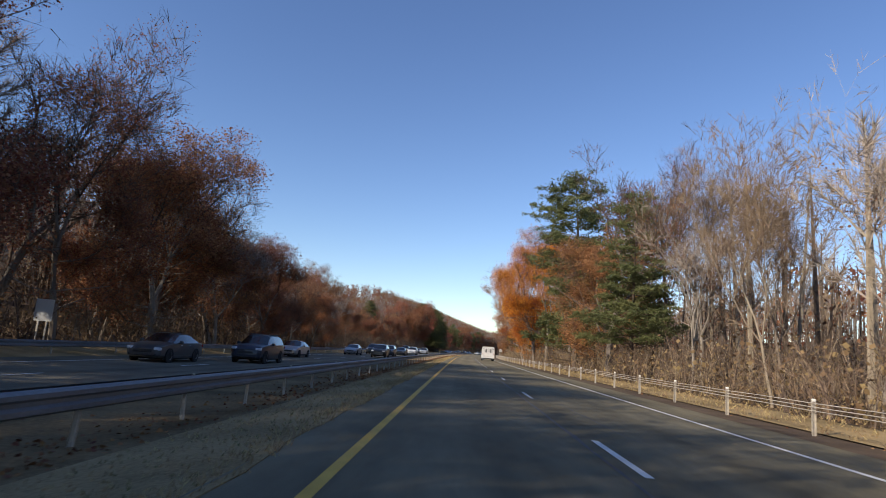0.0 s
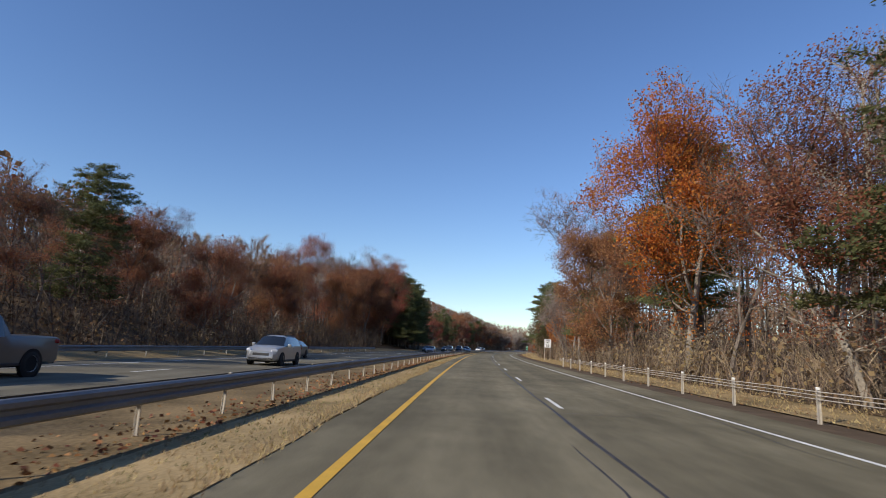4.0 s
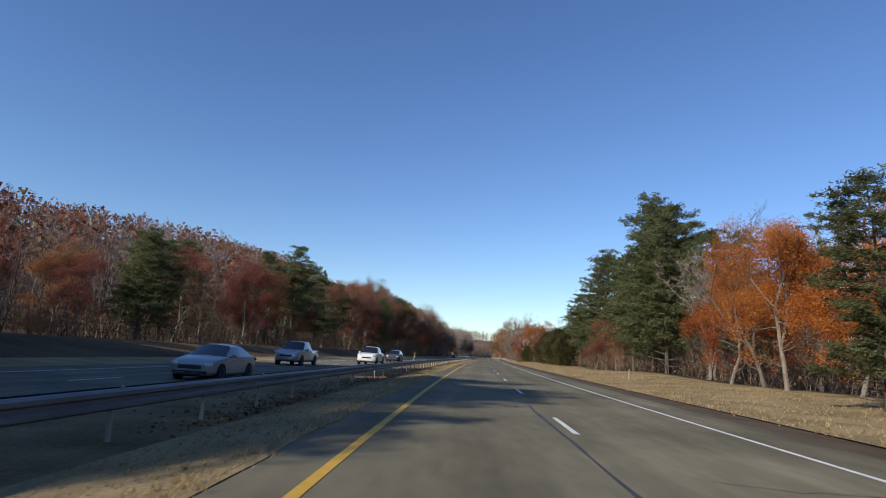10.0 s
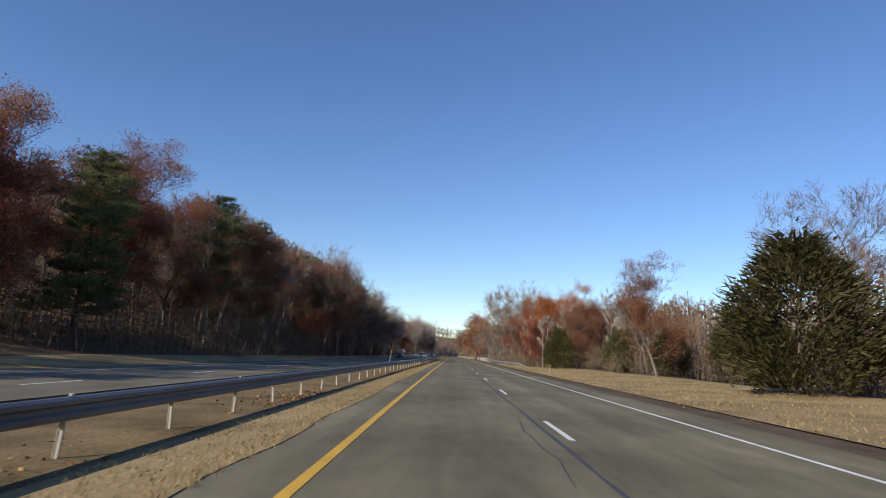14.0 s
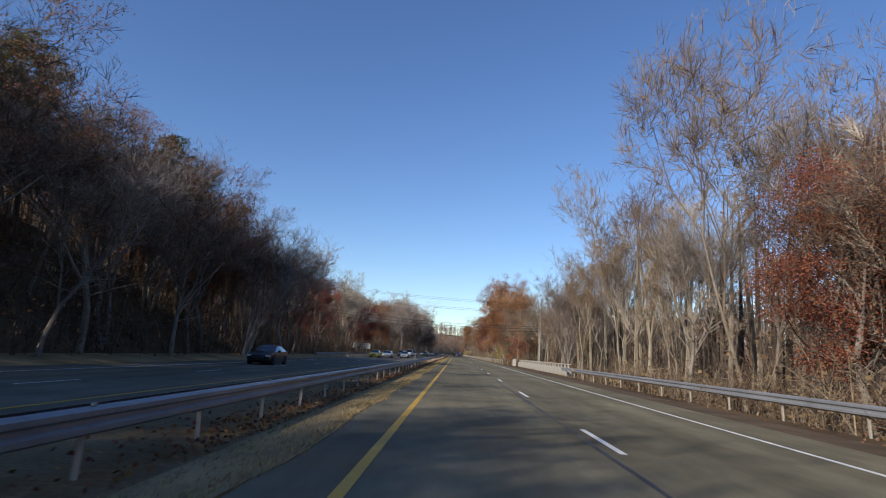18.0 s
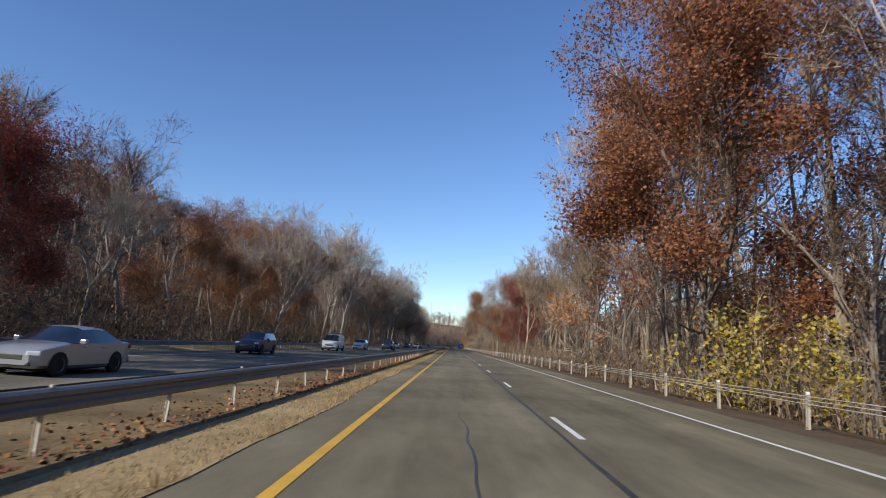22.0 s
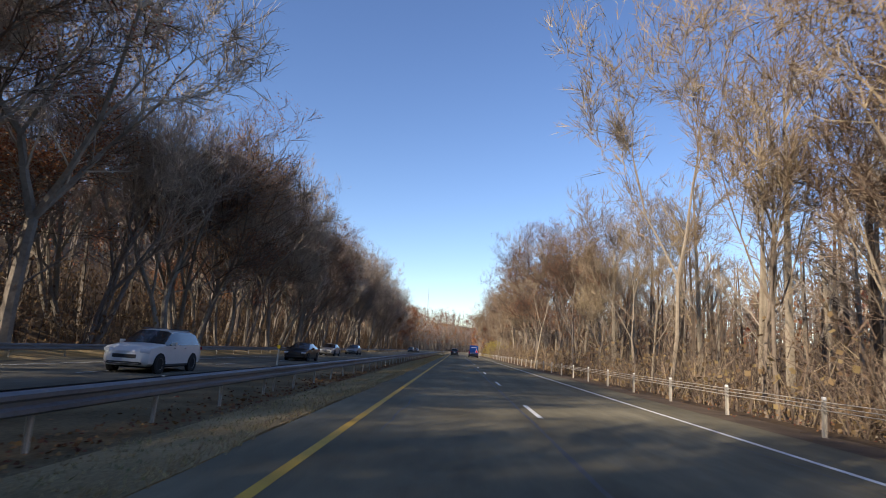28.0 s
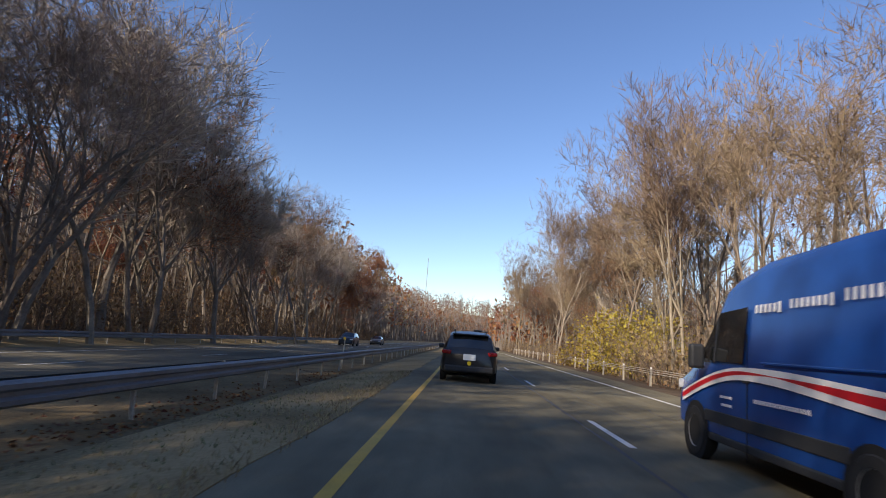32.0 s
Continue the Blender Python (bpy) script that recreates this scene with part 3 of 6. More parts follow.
# ---------------------------------------------------------------- the wood's marked trees: metres along, metres aside, height of the top
for kind, places in (("bare", ((20, 15, 14.1), (40, -24, 15.4),)),
                     ("pale", ((25, 14, 12.4),)),
                     ("thin", ((32, -25, 21.2), (42, 18, 15.6), (52, 14, 22.3),)),):
    tops(kind, places)
for kind, places in (("pine", ((65, 20, 16.6), (68, 14, 23.1),)),
                     ("bare", ((65, -26, 10.7),)),
                     ("russet", ((77, -30, 13.5), (98, -26, 13.3), (106, -28, 16.1),)),
                     ("orange", ((92, 14, 22.5), (99, 13, 23.5), (96, 12.6, 13), (103, 12.4, 13))),
                     ("amber", ((110, 12, 24),)),
                     ("bare", ((117, 13.5, 18), (122, 15, 16))),
                     ("thin", ((99, 18, 7.3),)),):
    tops(kind, places)
for kind, places in (("thin", ((122, -30, 15.4),)),
                     ("bare", ((127, 14, 13), (139, -30, 9.8),)),
                     ("pine", ((135, 15, 12.2), (144, 16, 15.5), (169, -28, 13.7), (172, 18, 18.1),)),
                     ("pale", ((148, -30, 10.8),)),
                     ("orange", ((163, 14, 20.1),)),):
    tops(kind, places)
for kind, places in (("thin", ((187, -34, 15), (196, -28, 13), (200, 14, 21.6),)),
                     ("bare", ((210, 14, 11.8), (231, -30, 17.7),)),
                     ("bare", ((217, 16, 12.7), (230, 15, 12.3),)),
                     ("orange", ((224, 15, 8.9),)),
                     ("red", ((224, -29, 19.4),)),
                     ("cedar", ((239, 14, 6.1),)),):
    tops(kind, places)
for kind, places in (("bare", ((243, -31, 18.6),)),
                     ("thin", ((246, 16, 13.7),)),
                     ("thin", ((256, 18, 13.1), (254, -28, 24.3), (267, -29, 16), (270, 14, 10.3),)),
                     ("pine", ((261, 17, 17), (276, 17, 18.5), (284, 17, 18.9), (285, -21, 14.9), (294, -20, 15.7), (296, 18, 14.1),)),
                     ("russet", ((257, -25, 22.5), (262, -27.5, 20))),
                     ("red", ((286, -28, 24.7),)),):
    tops(kind, places)
for kind, places in (("orange", ((305, 15, 7), (345, 21.5, 11.4), (350, 20.5, 12.2), (356, 22, 13), (353, 24, 12))),
                     ("russet", ((306, -31, 19.7),)),
                     ("pine", ((310, 16, 17.2), (311, -24, 19.9), (321, 17, 18.6), (334, -33, 13), (336, 17, 9.5),)),
                     ("bare", ((312, 22, 16.2),)),
                     ("orangebush", ((322, 15, 4.1), (354, -30, 2.8),)),
                     ("cedar", ((347, -36, 11.4),)),):
    tops(kind, places)
for kind, places in (("red", ((362, -33, 8.3), (401, -34, 14.4),)),
                     ("pine", ((373, 25, 15.4), (373, -34, 12.8), (378, 22, 18.9), (384, 24, 21.5), (396, 26, 25.4), (397, -42, 15.7), (412, -35, 17.1), (415, 26, 19.5),)),
                     ("thin", ((391, -36, 13.8),)),
                     ("bare", ((401, -50, 20.6),)),
                     ("russet", ((402, 20.5, 8.6, .95), (398, 21, 6.5, 1.1))),
                     ("pine", ((402, 26, 20.4),)),
                     ("russet", ((408, 20, 8.2),)),):
    tops(kind, places)
for kind, places in (("pine", ((420, -33, 20.2), (422, 24, 22), (431, 26, 22), (435, 22, 15.5), (438, -34, 17.2), (439, 22, 12.4), (451, -33, 16.6),)),
                     ("cedar", ((437, 19, 6.8), (444, 19, 8.2), (453, 19, 8.2), (466, 19, 8.3),)),
                     ("bare", ((446, 28, 20.9),)),
                     ("red", ((469, -30, 15.2), (474, -30, 16),)),
                     ("russet", ((470, -35, 20.3), (478, -36, 22.7),)),):
    tops(kind, places)
for kind, places in (("russet", ((490, 20, 11.9), (499, -36, 25.5), (516, -33, 23), (524, 20, 9.6),)),
                     ("cedar", ((523, 17, 5.9),)),):
    tops(kind, places)
for kind, places in (("russet", ((540, 26, 13.6), (546, -40, 25.3), (560, -40, 25.2),)),
                     ("orange", ((552, 28, 18.1), (558, 21, 17), (553, 18, 14, .9))),
                     ("bare", ((568, 22, 15.7), (597, -30, 20.1),)),
                     ("red", ((576, -38, 24.1), (576, 22, 15.9), (567, 17.5, 12.5), (584, 18, 12))),
                     ("thin", ((582, 17, 11.9), (583, -40, 26.4),)),
                     ("pale", ((588, 22, 20), (590, 16, 20.7), (596, 20, 23.5),)),):
    tops(kind, places)
for kind, places in (("bare", ((602, 17, 14.9), (602, -29, 20.3), (612, -28, 19), (631, -25, 19.1), (639, 17, 14.1), (640, -25, 14.1), (648, 16, 13.8), (657, 18, 11.1),)),
                     ("pale", ((612, 18, 20.7), (616, 17, 21.2),)),):
    tops(kind, places)
for kind, places in (("red", ((664, -24, 13.5), (676, 13, 5.8), (689, -30, 16.8), (711, -24, 14.7),)),
                     ("pale", ((666, 12, 10.5), (671, 14, 9.9), (698, -26, 20),)),
                     ("thin", ((673, 20, 13.4), (700, 15, 13.8),)),
                     ("russet", ((679, -28, 10.1), (683, 13, 16.4), (698, -60, 28.3), (706, 12, 20.4),)),
                     ("bare", ((692, -23, 17),)),
                     ("yellowbush", ((703, 13, 3.7),)),
                     ("amber", ((691, 12, 17.5), (712, 12.5, 23.1),)),):
    tops(kind, places)
for kind, places in (("bare", ((722, -25, 15.2), (754, -22, 19.5),)),
                     ("amber", ((723, 13.6, 22.8, .95),)),
                     ("russet", ((734, -25, 15), (743, -24, 15.9), (764, -24, 19.7),)),
                     ("thin", ((727, -25, 20), (728, 14, 11.9), (776, -23, 18.8),)),
                     ("pale", ((740, 15, 19.5), (745, 14, 15.3), (758, 14, 15.4), (768, 12, 17.4),)),
                     ("red", ((775, 12, 13.5, .75),)),):
    tops(kind, places)
for kind, places in (("bare", ((785, -22, 25.1), (795, -21, 26.5),)),
                     ("red", ((785, 13, 15.7, .7),)),
                     ("russet", ((807, 11, 20.1),)),):
    tops(kind, places)
for kind, places in (("bare", ((847, -18, 24.8), (860, -22, 24.4), (870, -21, 24.4), (881, -21, 24.1), (888, -20, 31.1), (897, -22, 21.7),)),
                     ("pale", ((849, 11, 19.4), (856, 13, 12.8), (867, 14, 13.9), (874, 13, 17.2), (881, 13, 16.3), (889, 12, 23.6), (895, 13, 13.1),)),):
    tops(kind, places)
for kind, places in (("pale", ((907, 13, 10.2), (918, 13, 15.9), (927, 10.5, 17.3), (942, 13, 12.7),)),
                     ("bare", ((909, -20, 20.8), (919, -20, 23.3), (925, -19, 21.9), (931, -20, 16.8), (948, -20, 20.6), (953, -20, 12.6),)),
                     ("thin", ((913, 12, 14.7), (936, 14, 18.1), (950, 14, 20.7),)),):
    tops(kind, places)
for kind, places in (("bare", ((961, -19, 20), (972, -20, 21.3), (980, -18, 19.9), (990, -20, 26), (999, -19, 22.4), (1010, -19, 19.1), (1016, -18, 24),)),
                     ("thin", ((961, 14, 20.6),)),
                     ("pale", ((974, 13, 21.4), (983, 13, 20.2), (995, 11, 21.8), (1006, 13, 13.7), (1012, 13, 14.9), (1019, 12.5, 20.4),)),):
    tops(kind, places)
for kind, places in (("bare", ((1022, -19, 20.7), (1031, -18, 18.2), (1042, -18, 17.3), (1050, -17, 17.5),)),
                     ("pale", ((1030, 12.5, 20.9), (1056, 12, 23.2), (1058, -18, 17.9),)),):
    tops(kind, places)
for kind, places in (("pale", ((1097, 11.5, 20.8),)),
                     ("russet", ((1097, -20, 19.8),)),):
    tops(kind, places)

# ---------------------------------------------------------------- the wood's edge between them
# stretch (from, to), mix of kinds right and left of the road
STRETCHES = (((-60, 110), ("thin", "pale", "bare", "pine", "russet"), ("russet", "thin", "bare", "russet")),
             ((110, 262), ("russet", "thin", "bare", "pine", "thin"), ("russet", "thin", "russet", "russet")),
             ((262, 420), ("pine", "pine", "orange", "pine", "bare"), ("pine", "red", "russet", "pine")),
             ((420, 520), ("cedar", "cedar", "thin", "pale", "cedar"), ("russet", "russet", "thin", "pine")),
             ((520, 590), ("russet", "thin", "red", "russet", "thin", "red"), ("bare", "thin", "russet", "bare")),
             ((590, 660), ("pale", "vine", "pale", "bare"), ("bare", "thin", "russet", "bare")),
             ((660, 760), ("pale", "thin", "pale", "thin", "pale"), ("bare", "russet", "thin", "bare", "pale")),
             ((760, 1120), ("pale", "pale", "thin", "pale", "vine", "pale"), ("bare", "bare", "bare", "pale")))
edge = random.Random(11)


def wide_at(s):
    """Where the wood stands back from the opposite carriageway."""
    return smooth_step(240, 300, s) - smooth_step(430, 500, s)


def wide_right(s):
    """Where the wood stands back from the road behind a broad verge."""
    return smooth_step(240, 300, s) - smooth_step(515, 560, s)


def free(s, lat, gap):
    return all(abs(s - a) > gap or abs(lat - b) > 6 for a, b in TAKEN)


def skyline(s, lat):
    """How high a tree at (s, lat) may reach without standing over its marked neighbours."""
    near = [(1 / (4 + abs(a - s)), g, z) for a, g, z in SKYLINE[lat > 0] if abs(a - s) < 26]
    if not near:
        return 14.0 if s < 1040 else 19.0
    total = sum(w for w, g, z in near)
    # raised on this stretch so the trees shade more of the road
    lift = 1.08 if lat < 0 and 540 < s < 622 else 1.0
    return lift * min(EYE + (0.86 if lat > 0 else 0.97) * abs(lat) * sum(w * g for w, g, z in near) / total, sum(w * z for w, g, z in near) / total)


def room(s, lat, h):
    return max(4.0, min(h, skyline(s, lat) - ground_z(s, lat)))


for (sa, sb), right, left in STRETCHES:
    for side, mix in ((1, right), (-1, left)):
        s, i = sa, 0
        while s < sb:
            wide = wide_at(s) if side < 0 else wide_right(s)
            lat = (edge.uniform(14, 18) + 7 * wide) if side > 0 else -(edge.uniform(23.5, 29) - 3 * smooth_step(740, 820, s) + 11 * wide)
            if free(s, lat, 3.2):
                kind = mix[i % len(mix)]
                i += 1
                plant(kind, s, lat, edge.uniform(4.5, 6.5) if kind == "cedar" else room(s, lat, edge.uniform(15, 22)), 1.1)
                TAKEN.append((s, lat))
            s += edge.uniform(3.5, 6.5) if side > 0 or 230 < s < 480 or 690 < s < 790 else edge.uniform(2.6, 5)
# tall trees added on the bank so that their shade falls on the road
for sa, sb, mix in ((538, 640, ("bare", "pine", "thin", "russet")), (828, 1050, ("bare", "thin", "bare", "russet"))):
    s, i = sa, 0
    while s < sb:
        lat = -edge.uniform(26, 36)
        plant(mix[i % len(mix)], s, lat, room(s, lat, edge.uniform(19, 24)), 1.2)
        i += 1
        s += edge.uniform(3.4, 6.0) * (1 + (sa > 700))
for i in range(25):
    s, lat = 828 + 9.2 * i, -19.2 - 1.7 * (i % 4)
    plant("bare" if i % 3 else "thin", s, lat, room(s, lat, 25), 1.25)
for i in range(12):
    plant("bare" if i % 3 else "thin", 903 + 5.6 * i, -19.6 - 1.5 * (i % 3), 20.5 + .7 * (i % 3), 1.2)
# higher than the tree line around, added for their shade on the road
for i in range(7):
    plant(("thin", "russet", "bare")[i % 3], 535 + 3.6 * i, -20 - 2 * (i % 3), 16 + 1.5 * (i % 3), 1.2)
for i in range(17):
    plant(("bare", "thin", "bare", "thin")[i % 4], 560 + 4.6 * i, -19.4 - .9 * (i % 3), 14.6 + .7 * (i % 3), 1.3)
# mostly unseen trees behind the start, added to shade the first stretch
for i in range(33):
    s = -70 + 3.2 * i
    plant(("russet", "bare", "thin", "bare")[i % 4], s, -21.5 - 3.3 * (i % 4), (20 if s < 28 else 15) + 2 * (i % 2), 1.15)
for i in range(16):
    s, lat = 40 + 3.6 * i, -20 - 2 * (i % 3)
    plant(("russet", "thin", "russet", "bare")[i % 4], s, lat, (17.5 - (i % 3) if s < 50 else 13.5) if s < 68 else room(s, lat, 24), 1.25)
tops("pine", ((293, -24, 17.5), (298, -26, 19), (302, -23.5, 17), (305.5, -21, 15.6), (308, -25, 17), (312, -28, 17)))
# pines added to throw shade on the next stretch of road
tops("pine", ((311, -26, 22), (308, -29.5, 23), (314.5, -29.5, 24), (312, -33, 25), (316.5, -32, 25), (324, -33, 23), (327, -35.5, 24.5), (330, -34, 24), (333, -36, 25), (336, -37.5, 25.5)))
for i in range(16):
    s, lat = 286 + 2.0 * i, -29 - 3 * (i % 4)
    plant(("pine", "russet", "thin")[i % 3], s, lat, room(s, lat, 22), 1.2)
tops("yellowbush", ((1030, 13.4, 4.6), (1034, 14.4, 5.2), (1038, 13.2, 4.2)))
# brush along the foot of the wood
for side, s0, s1, step in ((1, -20, 250, 6), (1, 250, 500, 11), (1, 500, 1060, 4.6), (-1, 0, 250, 9), (-1, 520, 1060, 9)):
    s = s0
    while s < s1:
        wide = wide_at(s) if side < 0 else wide_right(s)
        lat = (edge.uniform(12.2, 16.5) + 8 * wide + 3 * (612 < s < 672)) if side > 0 else -(edge.uniform(20.5, 26) - 2 * smooth_step(740, 820, s))
        kind = "orangebush" if edge.random() < 0.015 else "brush"
        plant(kind, s, lat, edge.uniform(1.6, 4.2), 1.15)
        s += step * edge.uniform(.6, 1.4)


# ---------------------------------------------------------------- deeper woods and the hill
def deep_woods(name, label, spots, mats, seed, leafy, count, leaf_size):
    rnd = random.Random(seed)
    soup = Soup()
    for s, lat, h in spots:
        h = room(s, lat, h) if abs(lat) < 75 and s < 1100 else h
        base = Vector(at(s, lat, ground_z(s, lat) - 0.5))
        lean = Vector((rnd.gauss(0, .04), rnd.gauss(0, .04), 1))
        soup.tube([base, base + lean * h * .5, base + lean * h * .93], [h * .011, h * .008, h * .002], 4, 0)
        is_leafy = rnd.random() < leafy
        mat = 2 + (rnd.random() < .3) if is_leafy else 1
        wide = h * rnd.uniform(.13, .2)
        if is_leafy:
            for _ in range(int(count * (1.7 if leaf_size < .5 else 1))):
                a, u = rnd.uniform(0, 6.28), rnd.uniform(.3, 1)
                r = wide * 1.35 * math.sin(math.pi * min(.97, (u - .3) / .7 * .8 + .2)) ** .6 * rnd.uniform(.5, 1)
                soup.leaf(base + lean * h * u + Vector((r * math.cos(a), r * math.sin(a), 0)), leaf_size * rnd.uniform(.6, 1.3), rnd, mat)
        else:
            thin = .022 + .06 * (leaf_size > .7)
            for k in range(9):
                u = rnd.uniform(.28, .9)
                a = 2.4 * k + rnd.uniform(-.5, .5)
                d = Vector((math.cos(a), math.sin(a), rnd.uniform(.9, 2.0))).normalized() * h * rnd.uniform(.16, .34) * (1.2 - u * .75)
                p = base + lean * h * u
                soup.blade(p, d, thin * 2.2, rnd, mat)
                for _ in range(count // 3):
                    v = rnd.random() ** .7
                    soup.blade(p + d * (.2 + .8 * v), stray(d.normalized(), rnd, .45) * h * rnd.uniform(.04, .11), thin, rnd, mat)
    tagged(new(name, soup.mesh(name, mats)), label, "woods", kind="stuff")


def spread(n, s0, s1, lat0, lat1, h0, h1, seed, keep=lambda s, lat: True):
    rnd = random.Random(seed)
    out = []
    while len(out) < n:
        s, lat = rnd.uniform(s0, s1), rnd.uniform(lat0, lat1)
        if keep(s, lat):
            out.append((s, lat, rnd.uniform(h0, h1)))
    return out


deep_woods("wood_row_right", "bare pale trees just behind the roadside trees", spread(46, -30, 180, 18, 27, 15, 21, 7) + spread(250, 520, 1130, 16, 28, 14, 20, 8), (PALE_BARK, TWIG, RUSSET, TAN), 27, 0.12, 240, 0.14)
# thickened to keep sun off the road; trunk colour carries the wood's shade
deep_woods("shade_woods_left", "dense dark woods on the bank", spread(40, 10, 95, -42, -25, 19, 25, 9) + spread(90, 95, 255, -52, -37, 15, 20, 16) + spread(150, 534, 650, -46, -24, 17, 24, 10), (PINE_AND_SHADE_BARK, TWIG, RUSSET, TAN), 28, 0.35, 330, 0.17)
deep_woods("woods_right", "bare brown woods behind the roadside trees", spread(1100, -40, 1150, 17, 50, 11, 19, 1, lambda s, l: l > 19 + 8 * wide_right(s)), (PINE_AND_SHADE_BARK, PALE_TWIG, RUSSET, BROWN_LEAF), 21, 0.25, 95, 0.2)
# trunks take the dark bark colour in place of the wood's shade
deep_woods("woods_left", "dark woods behind the trees along the opposite carriageway", spread(700, -20, 720, -70, -26, 12, 19, 2, lambda s, l: l < -28 - 11 * wide_at(s)), (PINE_AND_SHADE_BARK, TWIG, RUSSET, RUSSET), 22, 0.4, 120, 0.21)
deep_woods("bare_woods_left", "bare grey woods behind the trees along the opposite carriageway", spread(400, 720, 1150, -64, -26, 12, 18, 17), (BARK, TWIG, RUSSET, TAN), 29, 0.12, 110, 0.21)
hill_spots = spread(1300, 1130, 1900, -300, -40, 18, 26, 15) + spread(4700, 40, 1500, -190, -62, 12, 18, 3) + spread(700, 40, 1500, -400, -210, 13, 18, 6)
deep_woods("hill_woods", "autumn woods on the far hillside", hill_spots, (BARK, TWIG, RUSSET, TAN), 23, 0.62, 25, 1.3)
deep_woods("far_woods", "autumn woods where the road runs out of sight", spread(1500, 1120, 1900, -110, 80, 13, 20, 4, lambda s, l: l > 12 or l < -21) + spread(500, 1100, 1500, 12, 40, 12, 17, 12) + spread(600, 1060, 1500, -60, -22, 17, 25, 13) + spread(500, 1830, 1950, -90, 90, 14, 20, 14), (BARK, TWIG, RUSSET, TAN), 24, 0.6, 34, 1.05)
deep_woods("wood_depth_right", "brown woods on the low ground right of the road", spread(420, 520, 1150, 27, 60, 14, 20, 18), (PINE_AND_SHADE_BARK, PALE_TWIG, RUSSET, BROWN_LEAF), 30, 0.3, 70, 0.28)
deep_woods("distant_woods", "distant woods beyond the roadside trees", spread(2300, -20, 1500, 46, 110, 12, 18, 5), (BARK, TWIG, RUSSET, TAN), 25, 0.4, 36, 0.95)


# ---------------------------------------------------------------- undergrowth and grass
def thicket(name, label, n, place, height, mats, seed, width=0.014, leaves=0):
    """Upright stems with side twigs, dense enough to hide the ground behind."""
    rnd = random.Random(seed)
    soup = Soup()
    for _ in range(n):
        s, lat = place(rnd)
        p = Vector(at(s, lat, ground_z(s, lat) - .05))
        h = height * rnd.uniform(.4, 1.3)
        d = Vector((rnd.gauss(0, .22), rnd.gauss(0, .22), 1)).normalized() * h
        mat = int(rnd.random() < .3)
        soup.blade(p, d, width * 1.6, rnd, mat)
        for _ in range(4):
            q = p + d * rnd.uniform(.15, .9)
            soup.blade(q, stray(d.normalized(), rnd, .55) * h * rnd.uniform(.2, .55), width, rnd, mat)
        for _ in range(leaves):
            soup.leaf(p + d * rnd.uniform(.1, 1.05) + Vector((rnd.gauss(0, .45), rnd.gauss(0, .45), 0)), rnd.uniform(.12, .3), rnd, 2)
    tagged(new(name, soup.mesh(name, mats)), label, "undergrowth", kind="stuff")


def right_edge(rnd):
    while True:
        s = rnd.uniform(-20, 1150)
        lat = 11.4 + rnd.random() ** 1.5 * 17
        if lat > 13 + 10 * wide_right(s) + 2.5 * (612 < s < 672) or (s > 672 and lat > 11.6):
            return s, lat


def left_edge(rnd):
    s = rnd.uniform(-20, 1150)
    return s, -(19.8 + 12 * wide_at(s) + rnd.random() ** 1.3 * 20)


thicket("undergrowth", "tangle of thin brown stems along the wood's edge", 38000, right_edge, 2.6, (STEM, PALE_TWIG, TAN), 31, .014, 2)
thicket("tall_undergrowth", "tall thin saplings and brush deeper in the wood", 13000, lambda r: (lambda s: (s, 17 + 9 * wide_right(s) + r.random() * 27))(r.uniform(-20, 1150)), 5.5, (STEM, PALE_TWIG, BROWN_LEAF), 33, .022, 4)
# the wood's shade is put into these dark stem and bark colours
thicket("undergrowth_opposite", "dark tangle of stems beyond the opposite carriageway", 20000, left_edge, 3.6, (STEM, PINE_AND_SHADE_BARK, BROWN_LEAF), 32, .024, 6)


thicket("far_undergrowth", "brown brush under the distant trees right of the road", 4500, lambda r: (r.uniform(480, 1250), r.uniform(58, 112)), 6.0, (STEM, PALE_TWIG, BROWN_LEAF), 34, .1, 7)


def tufts(name, label, n, place, height, mat, seed, width=0.006):
    rnd = random.Random(seed)
    soup = Soup()
    for _ in range(n):
        s, lat, z = place(rnd)
        p = Vector(at(s, lat, z))
        for _ in range(3):
            soup.blade(p + Vector((rnd.gauss(0, .03), rnd.gauss(0, .03), 0)), Vector((rnd.gauss(0, .45), rnd.gauss(0, .45), 1)) * height * rnd.uniform(.4, 1.2), width, rnd)
    tagged(new(name, soup.mesh(name, (mat,))), label, "grass", kind="stuff")


def mound_spot(rnd, u0=0.0, u1=1.0):
    s, u = rnd.uniform(0, 1010), rnd.uniform(u0, u1)
    outer = mound(s)
    lat = outer + (-.9 - outer) * u + .12 * noise.noise((s * .35, 1, .5))
    return s, lat, -0.2 + 0.21 * u


tufts("median_grass_blades", "dry grass blades beside the road edge", 68000, mound_spot, 0.055, BLADE, 41, 0.006)
tufts("edge_grass_blades", "long dry grass hanging over the asphalt edge", 22000, lambda r: mound_spot(r, .78, 1.04), 0.11, BLADE, 42, 0.006)
tufts("green_grass_blades", "green grass among the dry blades", 14000, lambda r: mound_spot(r, .1, .95), 0.06, GREEN_BLADE, 43, 0.006)
tufts("verge_grass_blades", "dry grass blades on the verge", 36000, lambda r: (lambda s, l: (s, l, verge_z(s, l)))(r.uniform(0, 560), 10.3 + r.random() ** 1.2 * 9), 0.13, BLADE, 44, 0.012)
litter = Soup()
rl = random.Random(51)
